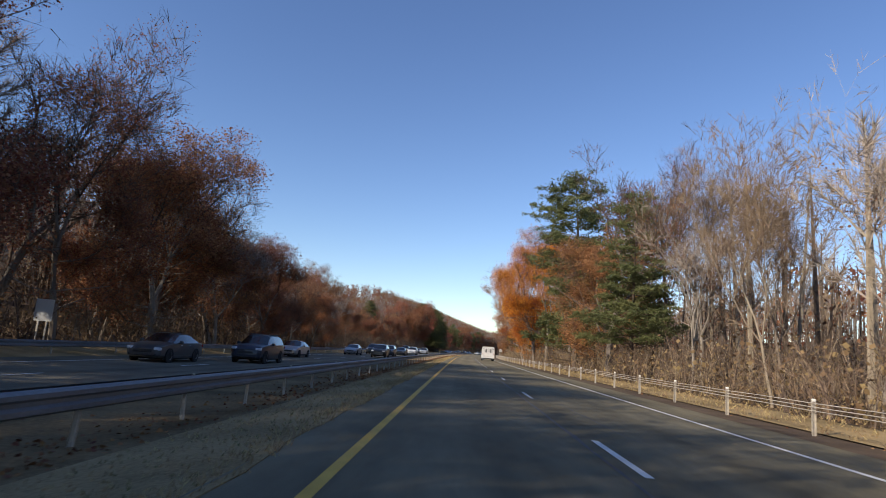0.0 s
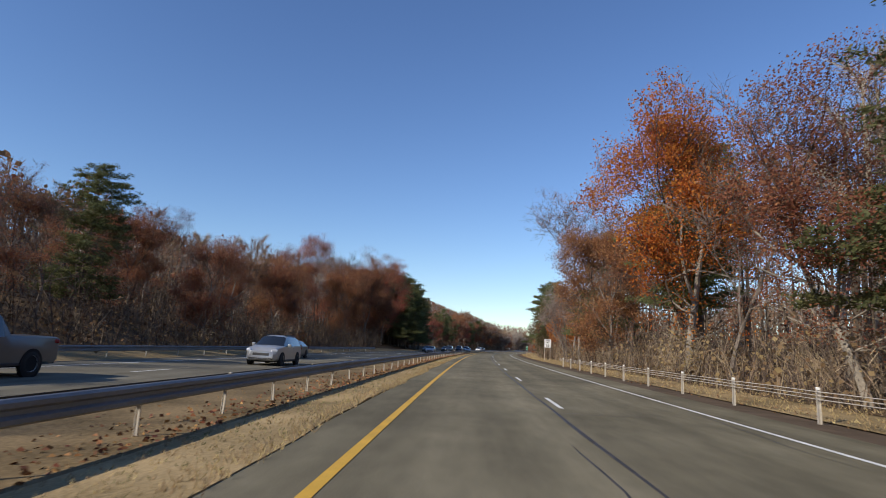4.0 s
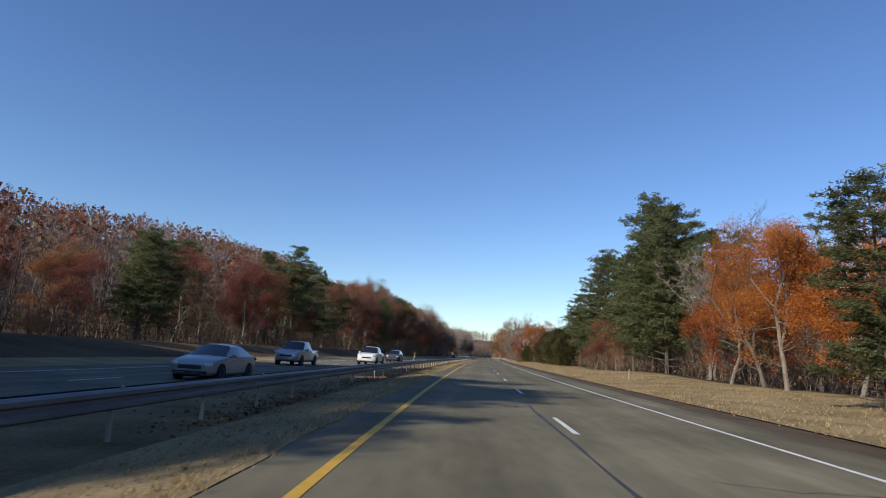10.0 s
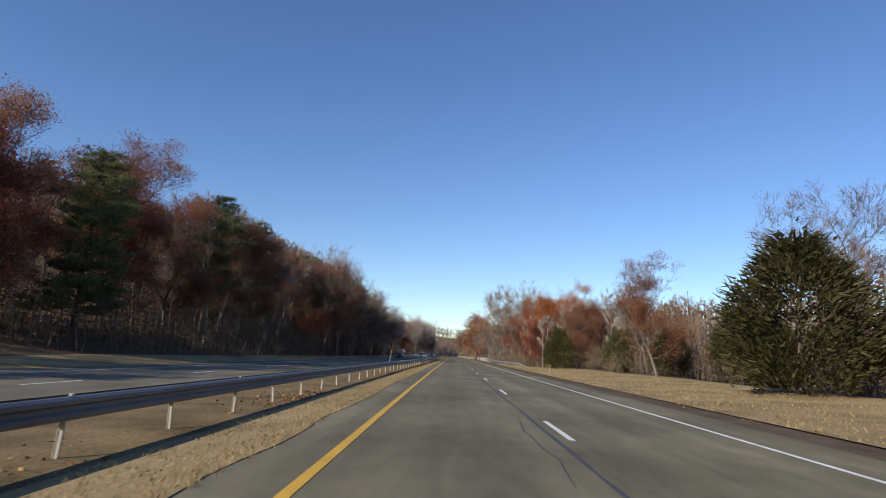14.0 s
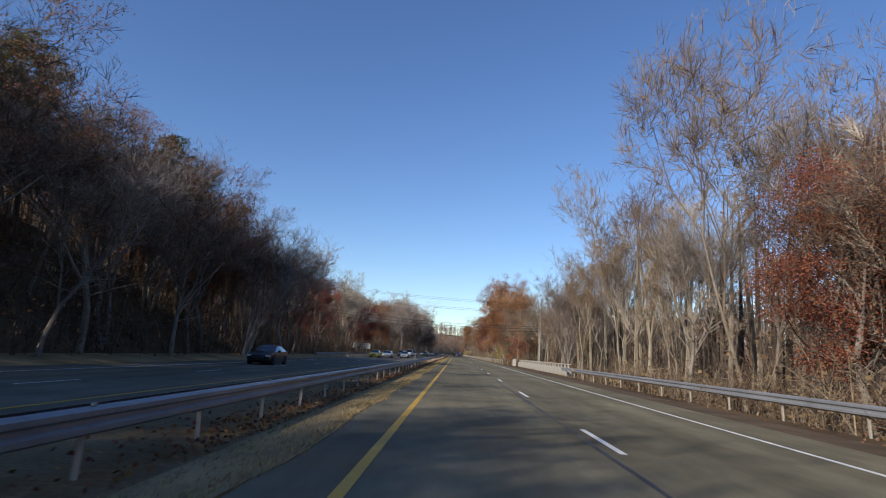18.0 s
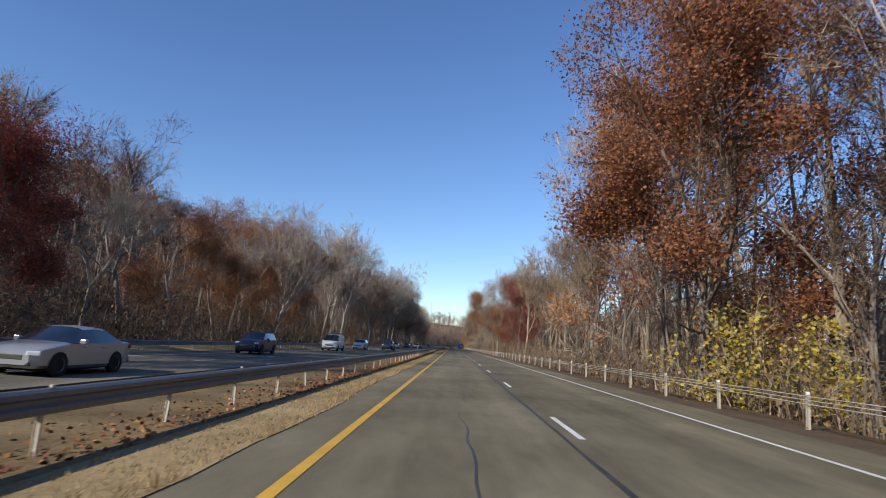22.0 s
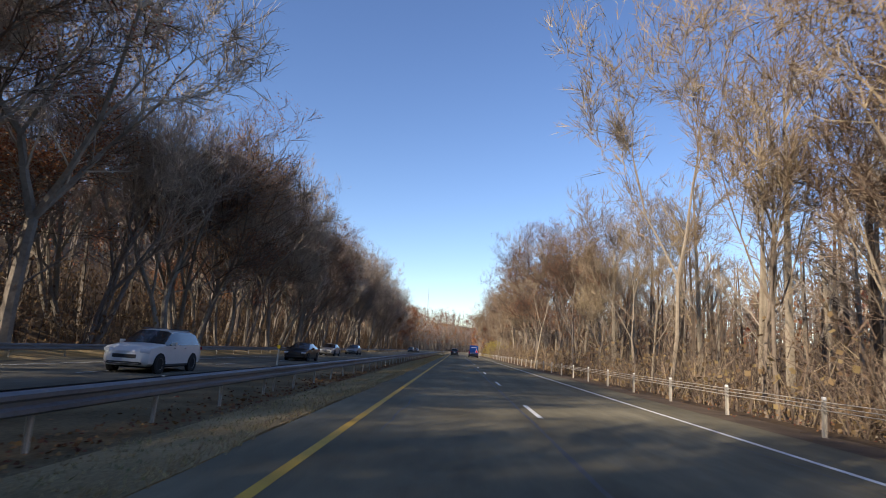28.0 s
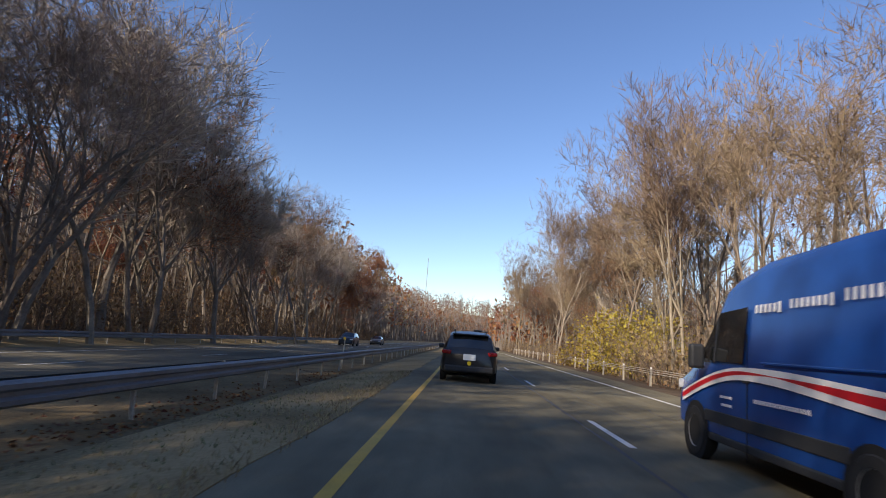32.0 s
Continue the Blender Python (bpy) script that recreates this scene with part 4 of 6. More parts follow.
for _ in range(80000):
    s = rl.uniform(0, 1010)
    patch = noise.noise((s * .12, 3, 0))
    lat = mound(s) - .05 - abs(rl.gauss(0, .9))
    if lat > -7.1 and rl.random() < (.55 if s < 370 or s > 560 else .12) + patch:
        litter.leaf(Vector(at(s, lat, -.19 + .03 * (lat + 2.2) + rl.uniform(0, .03))), rl.uniform(.055, .12), rl, 0, .6)
for _ in range(9000):
    s = rl.uniform(0, 1060)
    litter.leaf(Vector(at(s, 9.6 + rl.random() * 3.5, .02 + rl.uniform(0, .03))), rl.uniform(.045, .09), rl, 0, .7)
tagged(new("fallen_leaves", litter.mesh("fallen_leaves", (LITTER,))), "brown fallen leaves strewn on the median and verge", "leaves", kind="stuff")

# ---------------------------------------------------------------- parts
SHARED = {}


def part(name, me, parent, label="", m=None):
    """A mesh as a part of a thing, or of one of its parts."""
    ob = new(name, me)
    ob.parent = parent
    if m is not None:
        ob.matrix_basis = m
    if label:
        ob["label"] = label
    return ob


def box_mesh(sx, sy, sz, mat, bevel=0.0):
    """A block round its middle, with rounded edges; alike blocks share one mesh."""
    key = ("box", round(sx, 4), round(sy, 4), round(sz, 4), mat.name, bevel)
    if key not in SHARED:
        bm = bmesh.new()
        bmesh.ops.create_cube(bm, size=1)
        bmesh.ops.scale(bm, vec=(sx, sy, sz), verts=bm.verts)
        if bevel:
            bmesh.ops.bevel(bm, geom=bm.edges, offset=bevel, segments=2, affect="EDGES", profile=.5)
        SHARED[key] = finish(bm, "block", mat)
    return SHARED[key]


def finish(bm, name, mat, smooth=False):
    me = bpy.data.meshes.new(name)
    bmesh.ops.recalc_face_normals(bm, faces=bm.faces)
    bm.to_mesh(me)
    bm.free()
    me.materials.append(mat)
    if smooth:
        me.polygons.foreach_set("use_smooth", [True] * len(me.polygons))
        me.set_sharp_from_angle(angle=radians(35))
    return me


def lathe_mesh(name, profile, mat, segs=20, axis="X"):
    """Turns (radius, along) points round an axis."""
    v, f = [], []
    for k in range(segs):
        w = 2 * math.pi * k / segs
        for r, h in profile:
            c, s = r * math.cos(w), r * math.sin(w)
            v.append((h, c, s) if axis == "X" else (c, s, h))
    n = len(profile)
    for k in range(segs):
        for j in range(n - 1):
            f.append((k * n + j, k * n + j + 1, (k + 1) % segs * n + j + 1, (k + 1) % segs * n + j))
    me = mesh_from(name, v, f, mat, smooth=True)
    me.set_sharp_from_angle(angle=radians(40))
    return me


def lettering(text, height, mat, bold=0.0):
    """Flat raised letters in the plane x to the right, z up, centred."""
    cu = bpy.data.curves.new("letters", "FONT")
    cu.body, cu.size, cu.align_x, cu.align_y, cu.extrude, cu.offset = text, height * 1.35, "CENTER", "CENTER", 0.0015, bold
    ob = bpy.data.objects.new("letters", cu)
    me = bpy.data.meshes.new_from_object(ob)
    bpy.data.objects.remove(ob)
    me.transform(Matrix.Rotation(radians(90), 4, "X"))
    me.materials.clear()
    me.materials.append(mat)
    return me


def plate_mesh(w, h, r, mat, thick=0.004):
    """An upright panel with rounded corners, facing -y."""
    pts = []
    for cx, cz, a0 in ((w / 2 - r, h / 2 - r, 0), (-w / 2 + r, h / 2 - r, 90), (-w / 2 + r, -h / 2 + r, 180), (w / 2 - r, -h / 2 + r, 270)):
        for i in range(5):
            a = radians(a0 + 22.5 * i)
            pts.append((cx + r * math.cos(a), cz + r * math.sin(a)))
    n = len(pts)
    v = [(x, -thick / 2, z) for x, z in pts] + [(x, thick / 2, z) for x, z in pts]
    f = [tuple(range(n)), tuple(range(2 * n - 1, n - 1, -1))] + [(i, i + n, (i + 1) % n + n, (i + 1) % n) for i in range(n)]
    bm = bmesh.new()
    vs = [bm.verts.new(q) for q in v]
    for q in f:
        bm.faces.new([vs[i] for i in q])
    return finish(bm, "panel", mat)


SIGN_WHITE = material("white_sign_face", (0.75, 0.75, 0.72), 0.5, vary=0.06, scale=1, fine=20)
SIGN_BLACK = material("black_sign_paint", (0.015, 0.015, 0.015), 0.5, vary=0.1)
SIGN_GREEN = material("green_sign_face", (0.0, 0.23, 0.11), 0.45, vary=0.08, scale=1, fine=20)
SIGN_BACK = material("aluminium_sign_back", (0.62, 0.62, 0.6), 0.45, metal=0.3, vary=0.12, scale=1, fine=20)
YELLOW_REFLECTOR = material("yellow_reflector", (0.8, 0.55, 0.02), 0.4, vary=0.1)
REFLECTOR = material("white_reflector", (0.85, 0.85, 0.8), 0.35, vary=0.05)

# ---------------------------------------------------------------- guard rails
W_BEAM = ((0.0, .155), (.03, .145), (.078, .115), (.078, .06), (.028, .025), (.028, -.025), (.078, -.06), (.078, -.115), (.03, -.145), (0.0, -.155))


def beam_mesh(s0, s1, lat_of, z, facing, origin, drop=0.0, mat=STEEL):
    """A corrugated rail along the road; facing is +1 for a face to the right; drop turns its first metres down to the ground."""
    ss = np.linspace(s0, s1, max(2, round((s1 - s0) / 1.905) + 1))
    v, f = [], []
    inv = origin.inverted()
    n = len(W_BEAM)
    for s in ss:
        zz = z - (z + .1) * max(0, 1 - (s - s0) / drop) ** 1.5 if drop else z
        for x, h in W_BEAM:
            v.append(inv @ Vector(at(s, lat_of(s) + facing * (.08 + x), zz + h)))
        for x, h in reversed(W_BEAM):
            v.append(inv @ Vector(at(s, lat_of(s) + facing * (.076 + x), zz + h)))
    m = 2 * n
    for i in range(len(ss) - 1):
        for j in range(m):
            f.append((i * m + j, i * m + (j + 1) % m, (i + 1) * m + (j + 1) % m, (i + 1) * m + j))
    return mesh_from("beam", v, f, mat)


def i_post():
    """A steel I-section post 1 m high, sunk a little."""
    if "i_post" not in SHARED:
        bm = bmesh.new()
        for x, y, sx, sy in ((0, -.05, .075, .014), (0, .05, .075, .014), (0, 0, .012, .1)):
            g = bmesh.ops.create_cube(bm, size=1)["verts"]
            bmesh.ops.scale(bm, vec=(sx, sy, 1), verts=g)
            bmesh.ops.translate(bm, vec=(x, y, .5), verts=g)
        bmesh.ops.rotate(bm, cent=(0, 0, 0), matrix=Matrix.Rotation(radians(90), 3, "Z"), verts=bm.verts)
        SHARED["i_post"] = finish(bm, "post", POST_STEEL)
    return SHARED["i_post"]


def guard_rail(s0, s1, lat_of, spacing, faces, label, group, z_ground=-0.27, z_beam=0.4, drop=0.0, mat=STEEL, studs=False):
    mid = (s0 + s1) / 2
    m = on_road(mid, lat_of(mid))
    ob = new("guard_rail")
    ob.matrix_basis = m
    tagged(ob, label, "guard rail", group)
    for facing in faces:
        part("beam", beam_mesh(s0, s1, lat_of, z_beam, facing, m, drop, mat), ob)
    s = s0 + spacing / 2
    while s < s1:
        if not drop or s > s0 + drop * .6:
            h = z_beam + .13 - z_ground + .12
            part("post", i_post(), ob, m=m.inverted() @ on_road(s, lat_of(s), z_ground - .12) @ Matrix.Rotation(radians(((int(s * 7) % 9) - 4) * .9), 4, "Y") @ Matrix.Diagonal((.55, .5, h, 1)))
            if studs and int(s / spacing) % 2:
                part("reflector", box_mesh(.035, .07, .035, POST_STEEL, .006), ob, "small pale reflector on the rail", m.inverted() @ on_road(s, lat_of(s) + .1, z_beam + .172))
        s += spacing
    return ob


for i in range(-1, 23):
    newer = 10 <= i < 14
    guard_rail(i * 48.77, (i + 1) * 48.77, rail_lat, 3.048, (1, -1), ("bright" if newer else "dull") + " galvanised steel guard rail on thin posts in the median", "median guard rail sections", mat=NEW_STEEL if newer else STEEL, studs=True)
for s0, s1 in ((-20, 235), (640, 1090)):
    n = int((s1 - s0) / 51)
    for i in range(n):
        guard_rail(s0 + i * (s1 - s0) / n, s0 + (i + 1) * (s1 - s0) / n, lambda s: -18.1, 3.81, (1,), "steel guard rail beyond the opposite carriageway", "far guard rail sections", -.35, .25)
guard_rail(531, 577, lambda s: 11.7 + 2.2 * max(0, (552 - s) / 21) ** 1.5, 3.81, (-1,), "sunlit steel guard rail with its end turned down to the ground", "verge guard rail sections", -.05, .58, 9, mat=NEW_STEEL)
guard_rail(577, 619, lambda s: 11.7, 3.81, (-1,), "sunlit steel guard rail along the verge", "verge guard rail sections", -.05, .58, mat=NEW_STEEL)


def strand(points, radius, mat, origin=None, sides=5):
    soup = Soup()
    inv = origin.inverted() if origin is not None else Matrix()
    soup.tube([inv @ Vector(p) for p in points], [radius] * len(points), sides)
    return soup.mesh("strand", (mat,))


def cable_rail(s0, n, lat, group):
    """Three cables on short posts."""
    step = 4.7
    m = on_road(s0, lat)
    ob = new("cable_guard_rail")
    ob.matrix_basis = m
    tagged(ob, "three-strand cable guard rail on weathered steel posts", "guard rail", group)
    for h in (.76, .67, .58):
        part("cable", strand([at(s0 + step * i / 2, lat - .05, h - .012 * (i % 2)) for i in range(2 * n + 1)], .012, POST_STEEL, m), ob)
    for i in range(n):
        lean = (((i * 37 + int(s0)) % 11) - 5) * .5
        post = part("post", i_post(), ob, m=m.inverted() @ on_road(s0 + step * (i + .5), lat, -.15) @ Matrix.Rotation(radians(lean), 4, "X") @ Matrix.Diagonal((.8, .6, .97, 1)))
        part("post_cap", box_mesh(.1, .1, .07, REFLECTOR, .01), post, "white reflective cap", Matrix.Translation((0, 0, 1.0)))


for i in range(5):
    cable_rail(-25 + i * 42.3, 9, 9.85, "cable guard rail sections")
for i in range(10):
    cable_rail(669 + i * 42.3, 9, 9.9, "cable guard rail sections")

# ---------------------------------------------------------------- bridge parapet
m = on_road(640, 12.3)
parapet = new("bridge_parapet")
parapet.matrix_basis = m
tagged(parapet, "weathered concrete bridge parapet topped by a steel rail", "parapet")
for i in range(9):
    s = 618.5 + 5.25 * i
    part("concrete_block", box_mesh(.32, 5.22, .78, CONCRETE, .03), parapet, m=m.inverted() @ on_road(s + 2.6, 12.35, .26))
for i in range(24):
    part("rail_post", box_mesh(.14, .3, .36, CONCRETE, .03), parapet, m=m.inverted() @ on_road(619.5 + 1.95 * i, 12.38, .8))
part("rail", strand([at(618 + 4 * i, 12.34, 1.02) for i in range(13)], .055, POST_STEEL, m, 8), parapet)
part("end_block", box_mesh(.55, 1.6, 1.25, CONCRETE, .06), parapet, m=m.inverted() @ on_road(666.4, 11.6, .5))

# ---------------------------------------------------------------- delineators
def delineator(s, lat, height, label, flag=.1, lean=0):
    ob = new("delineator")
    ob.matrix_basis = on_road(s, lat, ground_z(s, lat) if lat > 10 else -.28, turn=0) @ Matrix.Rotation(radians(lean), 4, "Y")
    tagged(ob, label, "road marker", "delineators")
    part("post", box_mesh(.05, .025, height, POST_STEEL, .004), ob, m=Matrix.Translation((0, 0, height / 2 - .1)) @ Matrix.Rotation(radians(2), 4, "Y"))
    part("reflector", box_mesh(flag, .012, .1, YELLOW_REFLECTOR, .01), ob, "yellow reflector", Matrix.Translation((0.02, -.03, height - .12)))


for s, lat, h in ((388, -6.3, 1.6), (510.6, -6.3, 1.95)):
    delineator(s, lat, h, "slim leaning steel marker post with a yellow reflector in the median", lean=6)
for s in (122, 243, 622, 757, 878, 1012):
    delineator(s, rail_lat(s) - .2, 1.5, "slim steel marker post with a yellow reflector at the guard rail")
for s, lat in ((366.5, 15.2), (278, 13.2), (384, 11.3), (500, 12.0)):
    delineator(s, lat, .95, "slim marker post with a yellow reflector on the verge")

# ---------------------------------------------------------------- signs
def u_posts(ob, xs, height, size=.06):
    for x in xs:
        part("post", box_mesh(size, size * .7, height + .3, POST_STEEL, .006), ob, m=Matrix.Translation((x, .03, height / 2 - .15)))


limit = new("speed_limit_sign")
limit.matrix_basis = on_road(217.2, 11.75, 0.05)
tagged(limit, "white speed limit sign on two steel posts beside the road", "road sign")
u_posts(limit, (-.4, .4), 2.6)
part("panel", plate_mesh(1.0, 1.24, .06, SIGN_WHITE), limit, m=Matrix.Translation((0, 0, 2.5)))
border = part("border", plate_mesh(.95, 1.19, .05, SIGN_BLACK, .002), limit, "black border line", Matrix.Translation((0, -.004, 2.5)))
part("inner_panel", plate_mesh(.91, 1.15, .04, SIGN_WHITE, .002), limit, m=Matrix.Translation((0, -.007, 2.5)))
for text, h, z in (("SPEED", .17, 2.9), ("LIMIT", .17, 2.62), ("55", .42, 2.2)):
    part("lettering", lettering(text, h, SIGN_BLACK, .008), limit, "black letters " + text, Matrix.Translation((0, -.011, z)))

mile = new("mile_marker")
mile.matrix_basis = on_road(272.7, 11.2, 0.02)
tagged(mile, "narrow green mile marker on a steel post", "road sign")
u_posts(mile, (0,), 2.4)
part("panel", plate_mesh(.34, 1.0, .03, SIGN_GREEN), mile, m=Matrix.Translation((0, 0, 1.9)))
for text, h, z in (("MILE", .09, 2.3), ("5", .26, 2.03), ("6", .26, 1.66)):
    part("lettering", lettering(text, h, SIGN_WHITE, .006), mile, "white letters " + text, Matrix.Translation((0, -.006, z)))

town = new("town_line_sign")
town.matrix_basis = on_road(692, 14.7, -.9, turn=-3)
tagged(town, "large green town line sign on two wooden posts", "road sign")
for x in (-1.25, 1.25):
    part("post", box_mesh(.14, .14, 5.4, WOOD_POLE, .01), town, m=Matrix.Translation((x, .1, 2.55)))
part("panel", plate_mesh(4.4, 2.35, .2, SIGN_GREEN, .02), town, m=Matrix.Translation((0, 0, 4.25)))
part("border", plate_mesh(4.32, 2.27, .18, SIGN_WHITE, .003), town, "white border line", Matrix.Translation((0, -.014, 4.25)))
part("inner_panel", plate_mesh(4.22, 2.17, .14, SIGN_GREEN, .003), town, m=Matrix.Translation((0, -.018, 4.25)))
part("divider", box_mesh(4.25, .004, .05, SIGN_WHITE), town, "white dividing line", Matrix.Translation((0, -.022, 3.92)))
for text, h, z in (("Wallingford", .48, 4.98), ("EXITS 64-66", .34, 4.3), ("TOWN LINE", .36, 3.5)):
    part("lettering", lettering(text, h, SIGN_WHITE, .012), town, "white letters " + text, Matrix.Translation((0, -.024, z)))

board = new("large_sign_seen_from_behind")
board.matrix_basis = on_road(702, -21.6, ground_z(702, -21.6) - .2, turn=-4)
tagged(board, "back of a large pale road sign on two posts", "road sign")
u_posts(board, (-1.3, 1.3), 2.6, .12)
part("panel", box_mesh(4.2, .06, 1.3, SIGN_BACK, .01), board, m=Matrix.Translation((0, 0, 2.2)))
for z in (1.8, 2.6):
    part("brace", box_mesh(4.1, .05, .07, POST_STEEL, .005), board, m=Matrix.Translation((0, -.055, z)))
small = new("road_sign_seen_from_behind")
small.matrix_basis = on_road(29, -19.8, -.2, turn=10)
tagged(small, "grey back of a small road sign on a post", "road sign")
u_posts(small, (-.2, .2), 2.4, .07)
part("panel", plate_mesh(.85, 1.1, .06, SIGN_BACK, .01), small, m=Matrix.Translation((0, .01, 2.0)))

for s, lat, h in ((672, -26.4, 1.75), (678, -26.8, 1.7)):
    notice = new("small_road_sign")
    notice.matrix_basis = on_road(s, lat, ground_z(s, lat) - .1, turn=6)
    tagged(notice, "small white sign on a post at the foot of the hill", "road sign", "small road signs")
    u_posts(notice, (0,), h, .06)
    part("panel", plate_mesh(.95, .46, .04, SIGN_WHITE, .01), notice, m=Matrix.Translation((0, 0, h - .1)))

# ---------------------------------------------------------------- power line
def pole(s, lat, top, label):
    z = ground_z(s, lat)
    ob = new("utility_pole")
    ob.matrix_basis = on_road(s, lat, z) if s < 1200 else Matrix.Translation((144.3, 1333, z))
    tagged(ob, label, "utility pole", "utility poles")
    part("mast", lathe_mesh("mast", ((0, -.6), (.2, -.6), (.13, top - z), (0, top - z + .03)), WOOD_POLE, 10, "Z"), ob)
    for h in (.35, 1.9):
        part("insulator", box_mesh(.12, .16, .22, CABLE, .03), ob, "dark insulator", Matrix.Translation((0, -.2, top - z - h)))
    return ob


pole(661, 15.3, 11.0, "weathered wooden utility pole beside the bridge")
pole(668, -25.5, 13.0, "weathered wooden utility pole at the foot of the hill")
pole(655, 62, 11.0, "weathered wooden utility pole in the woods")
pole(1342, -23.2, 50, "tall thin pole standing up from the hill")
for k, (dz, off, sag) in enumerate(((.3, -.2, .5), (.5, .25, .55), (1.85, -.2, .6), (2.05, .2, .65), (4.6, 0, .8), (5.0, -.1, .9), (5.5, .1, 1.0))):
    pts = []
    for u in np.linspace(0, 1, 25):
        a, b = Vector(at(668 + off, -25.5, 13.0 - dz)), Vector(at(661 + off, 15.3, 11.0 - dz * .9))
        pts.append(a.lerp(b, u) - Vector((0, 0, sag * 4 * u * (1 - u))))
    b2, c = Vector(at(661 + off, 15.3, 11.0 - dz * .9)), Vector(at(655 + off, 62, 11.0 - dz))
    pts += [b2.lerp(c, u) - Vector((0, 0, sag * 4 * u * (1 - u))) for u in np.linspace(.05, 1, 14)]
    wire = tagged(new("power_line", strand(pts, .018 if k < 4 else .03, CABLE, None, 4)), "black overhead cable slung between wooden poles", "cable", "power lines")

# ---------------------------------------------------------------- vehicles
def paint(name, color, rough=0.28, metal=0.0):
    return material(name, color, rough, metal=metal, vary=0.06, scale=0.8, fine=6, coat=0.25, spec=0.4)


PAINTS = {"black": paint("black_car_paint", (0.012, 0.013, 0.015)), "navy": paint("dark_blue_car_paint", (0.02, 0.03, 0.05)), "silver": paint("silver_car_paint", (0.42, 0.43, 0.44), .3, .5),
          "white": paint("white_car_paint", (0.72, 0.72, 0.7)), "grey": paint("grey_car_paint", (0.11, 0.115, 0.12), .3, .4), "yellow": paint("yellow_car_paint", (0.6, 0.45, 0.02)),
          "blue": paint("blue_van_paint", (0.008, 0.055, 0.25), .22), "truck": paint("white_truck_paint", (0.62, 0.615, 0.59), .42)}
GLASS = material("dark_car_glass", (0.012, 0.014, 0.016), 0.06, vary=0.1, spec=0.8, coat=0.5)
RUBBER = material("tyre_rubber", (0.018, 0.018, 0.018), 0.85, vary=0.2, scale=4, fine=40)
PLASTIC = material("dark_grey_plastic", (0.03, 0.031, 0.033), 0.6, vary=0.15, scale=3, fine=50)
RIM = material("alloy_rim", (0.5, 0.5, 0.5), 0.35, metal=0.7, vary=0.1)
LAMP_RED = material("red_lamp_lens", (0.28, 0.008, 0.01), 0.15, vary=0.15, coat=0.6)
LAMP_CLEAR = material("clear_lamp_lens", (0.7, 0.72, 0.75), 0.12, vary=0.1, coat=0.6)
PLATE = material("number_plate", (0.62, 0.68, 0.72), 0.5, vary=0.08)
DECAL_WHITE = material("white_decal", (0.8, 0.8, 0.8), 0.4, vary=0.03)
DECAL_RED = material("red_decal", (0.55, 0.012, 0.02), 0.4, vary=0.05)
CHROME = material("chrome", (0.7, 0.7, 0.72), 0.15, metal=1.0, vary=0.03)
DARK_HOLE = material("black_underside", (0.008, 0.008, 0.008), 0.9, vary=0.2)
MESH_GRID = material("steel_mesh", (0.25, 0.25, 0.25), 0.5, metal=0.5, vary=0.2, scale=30, fine=90)

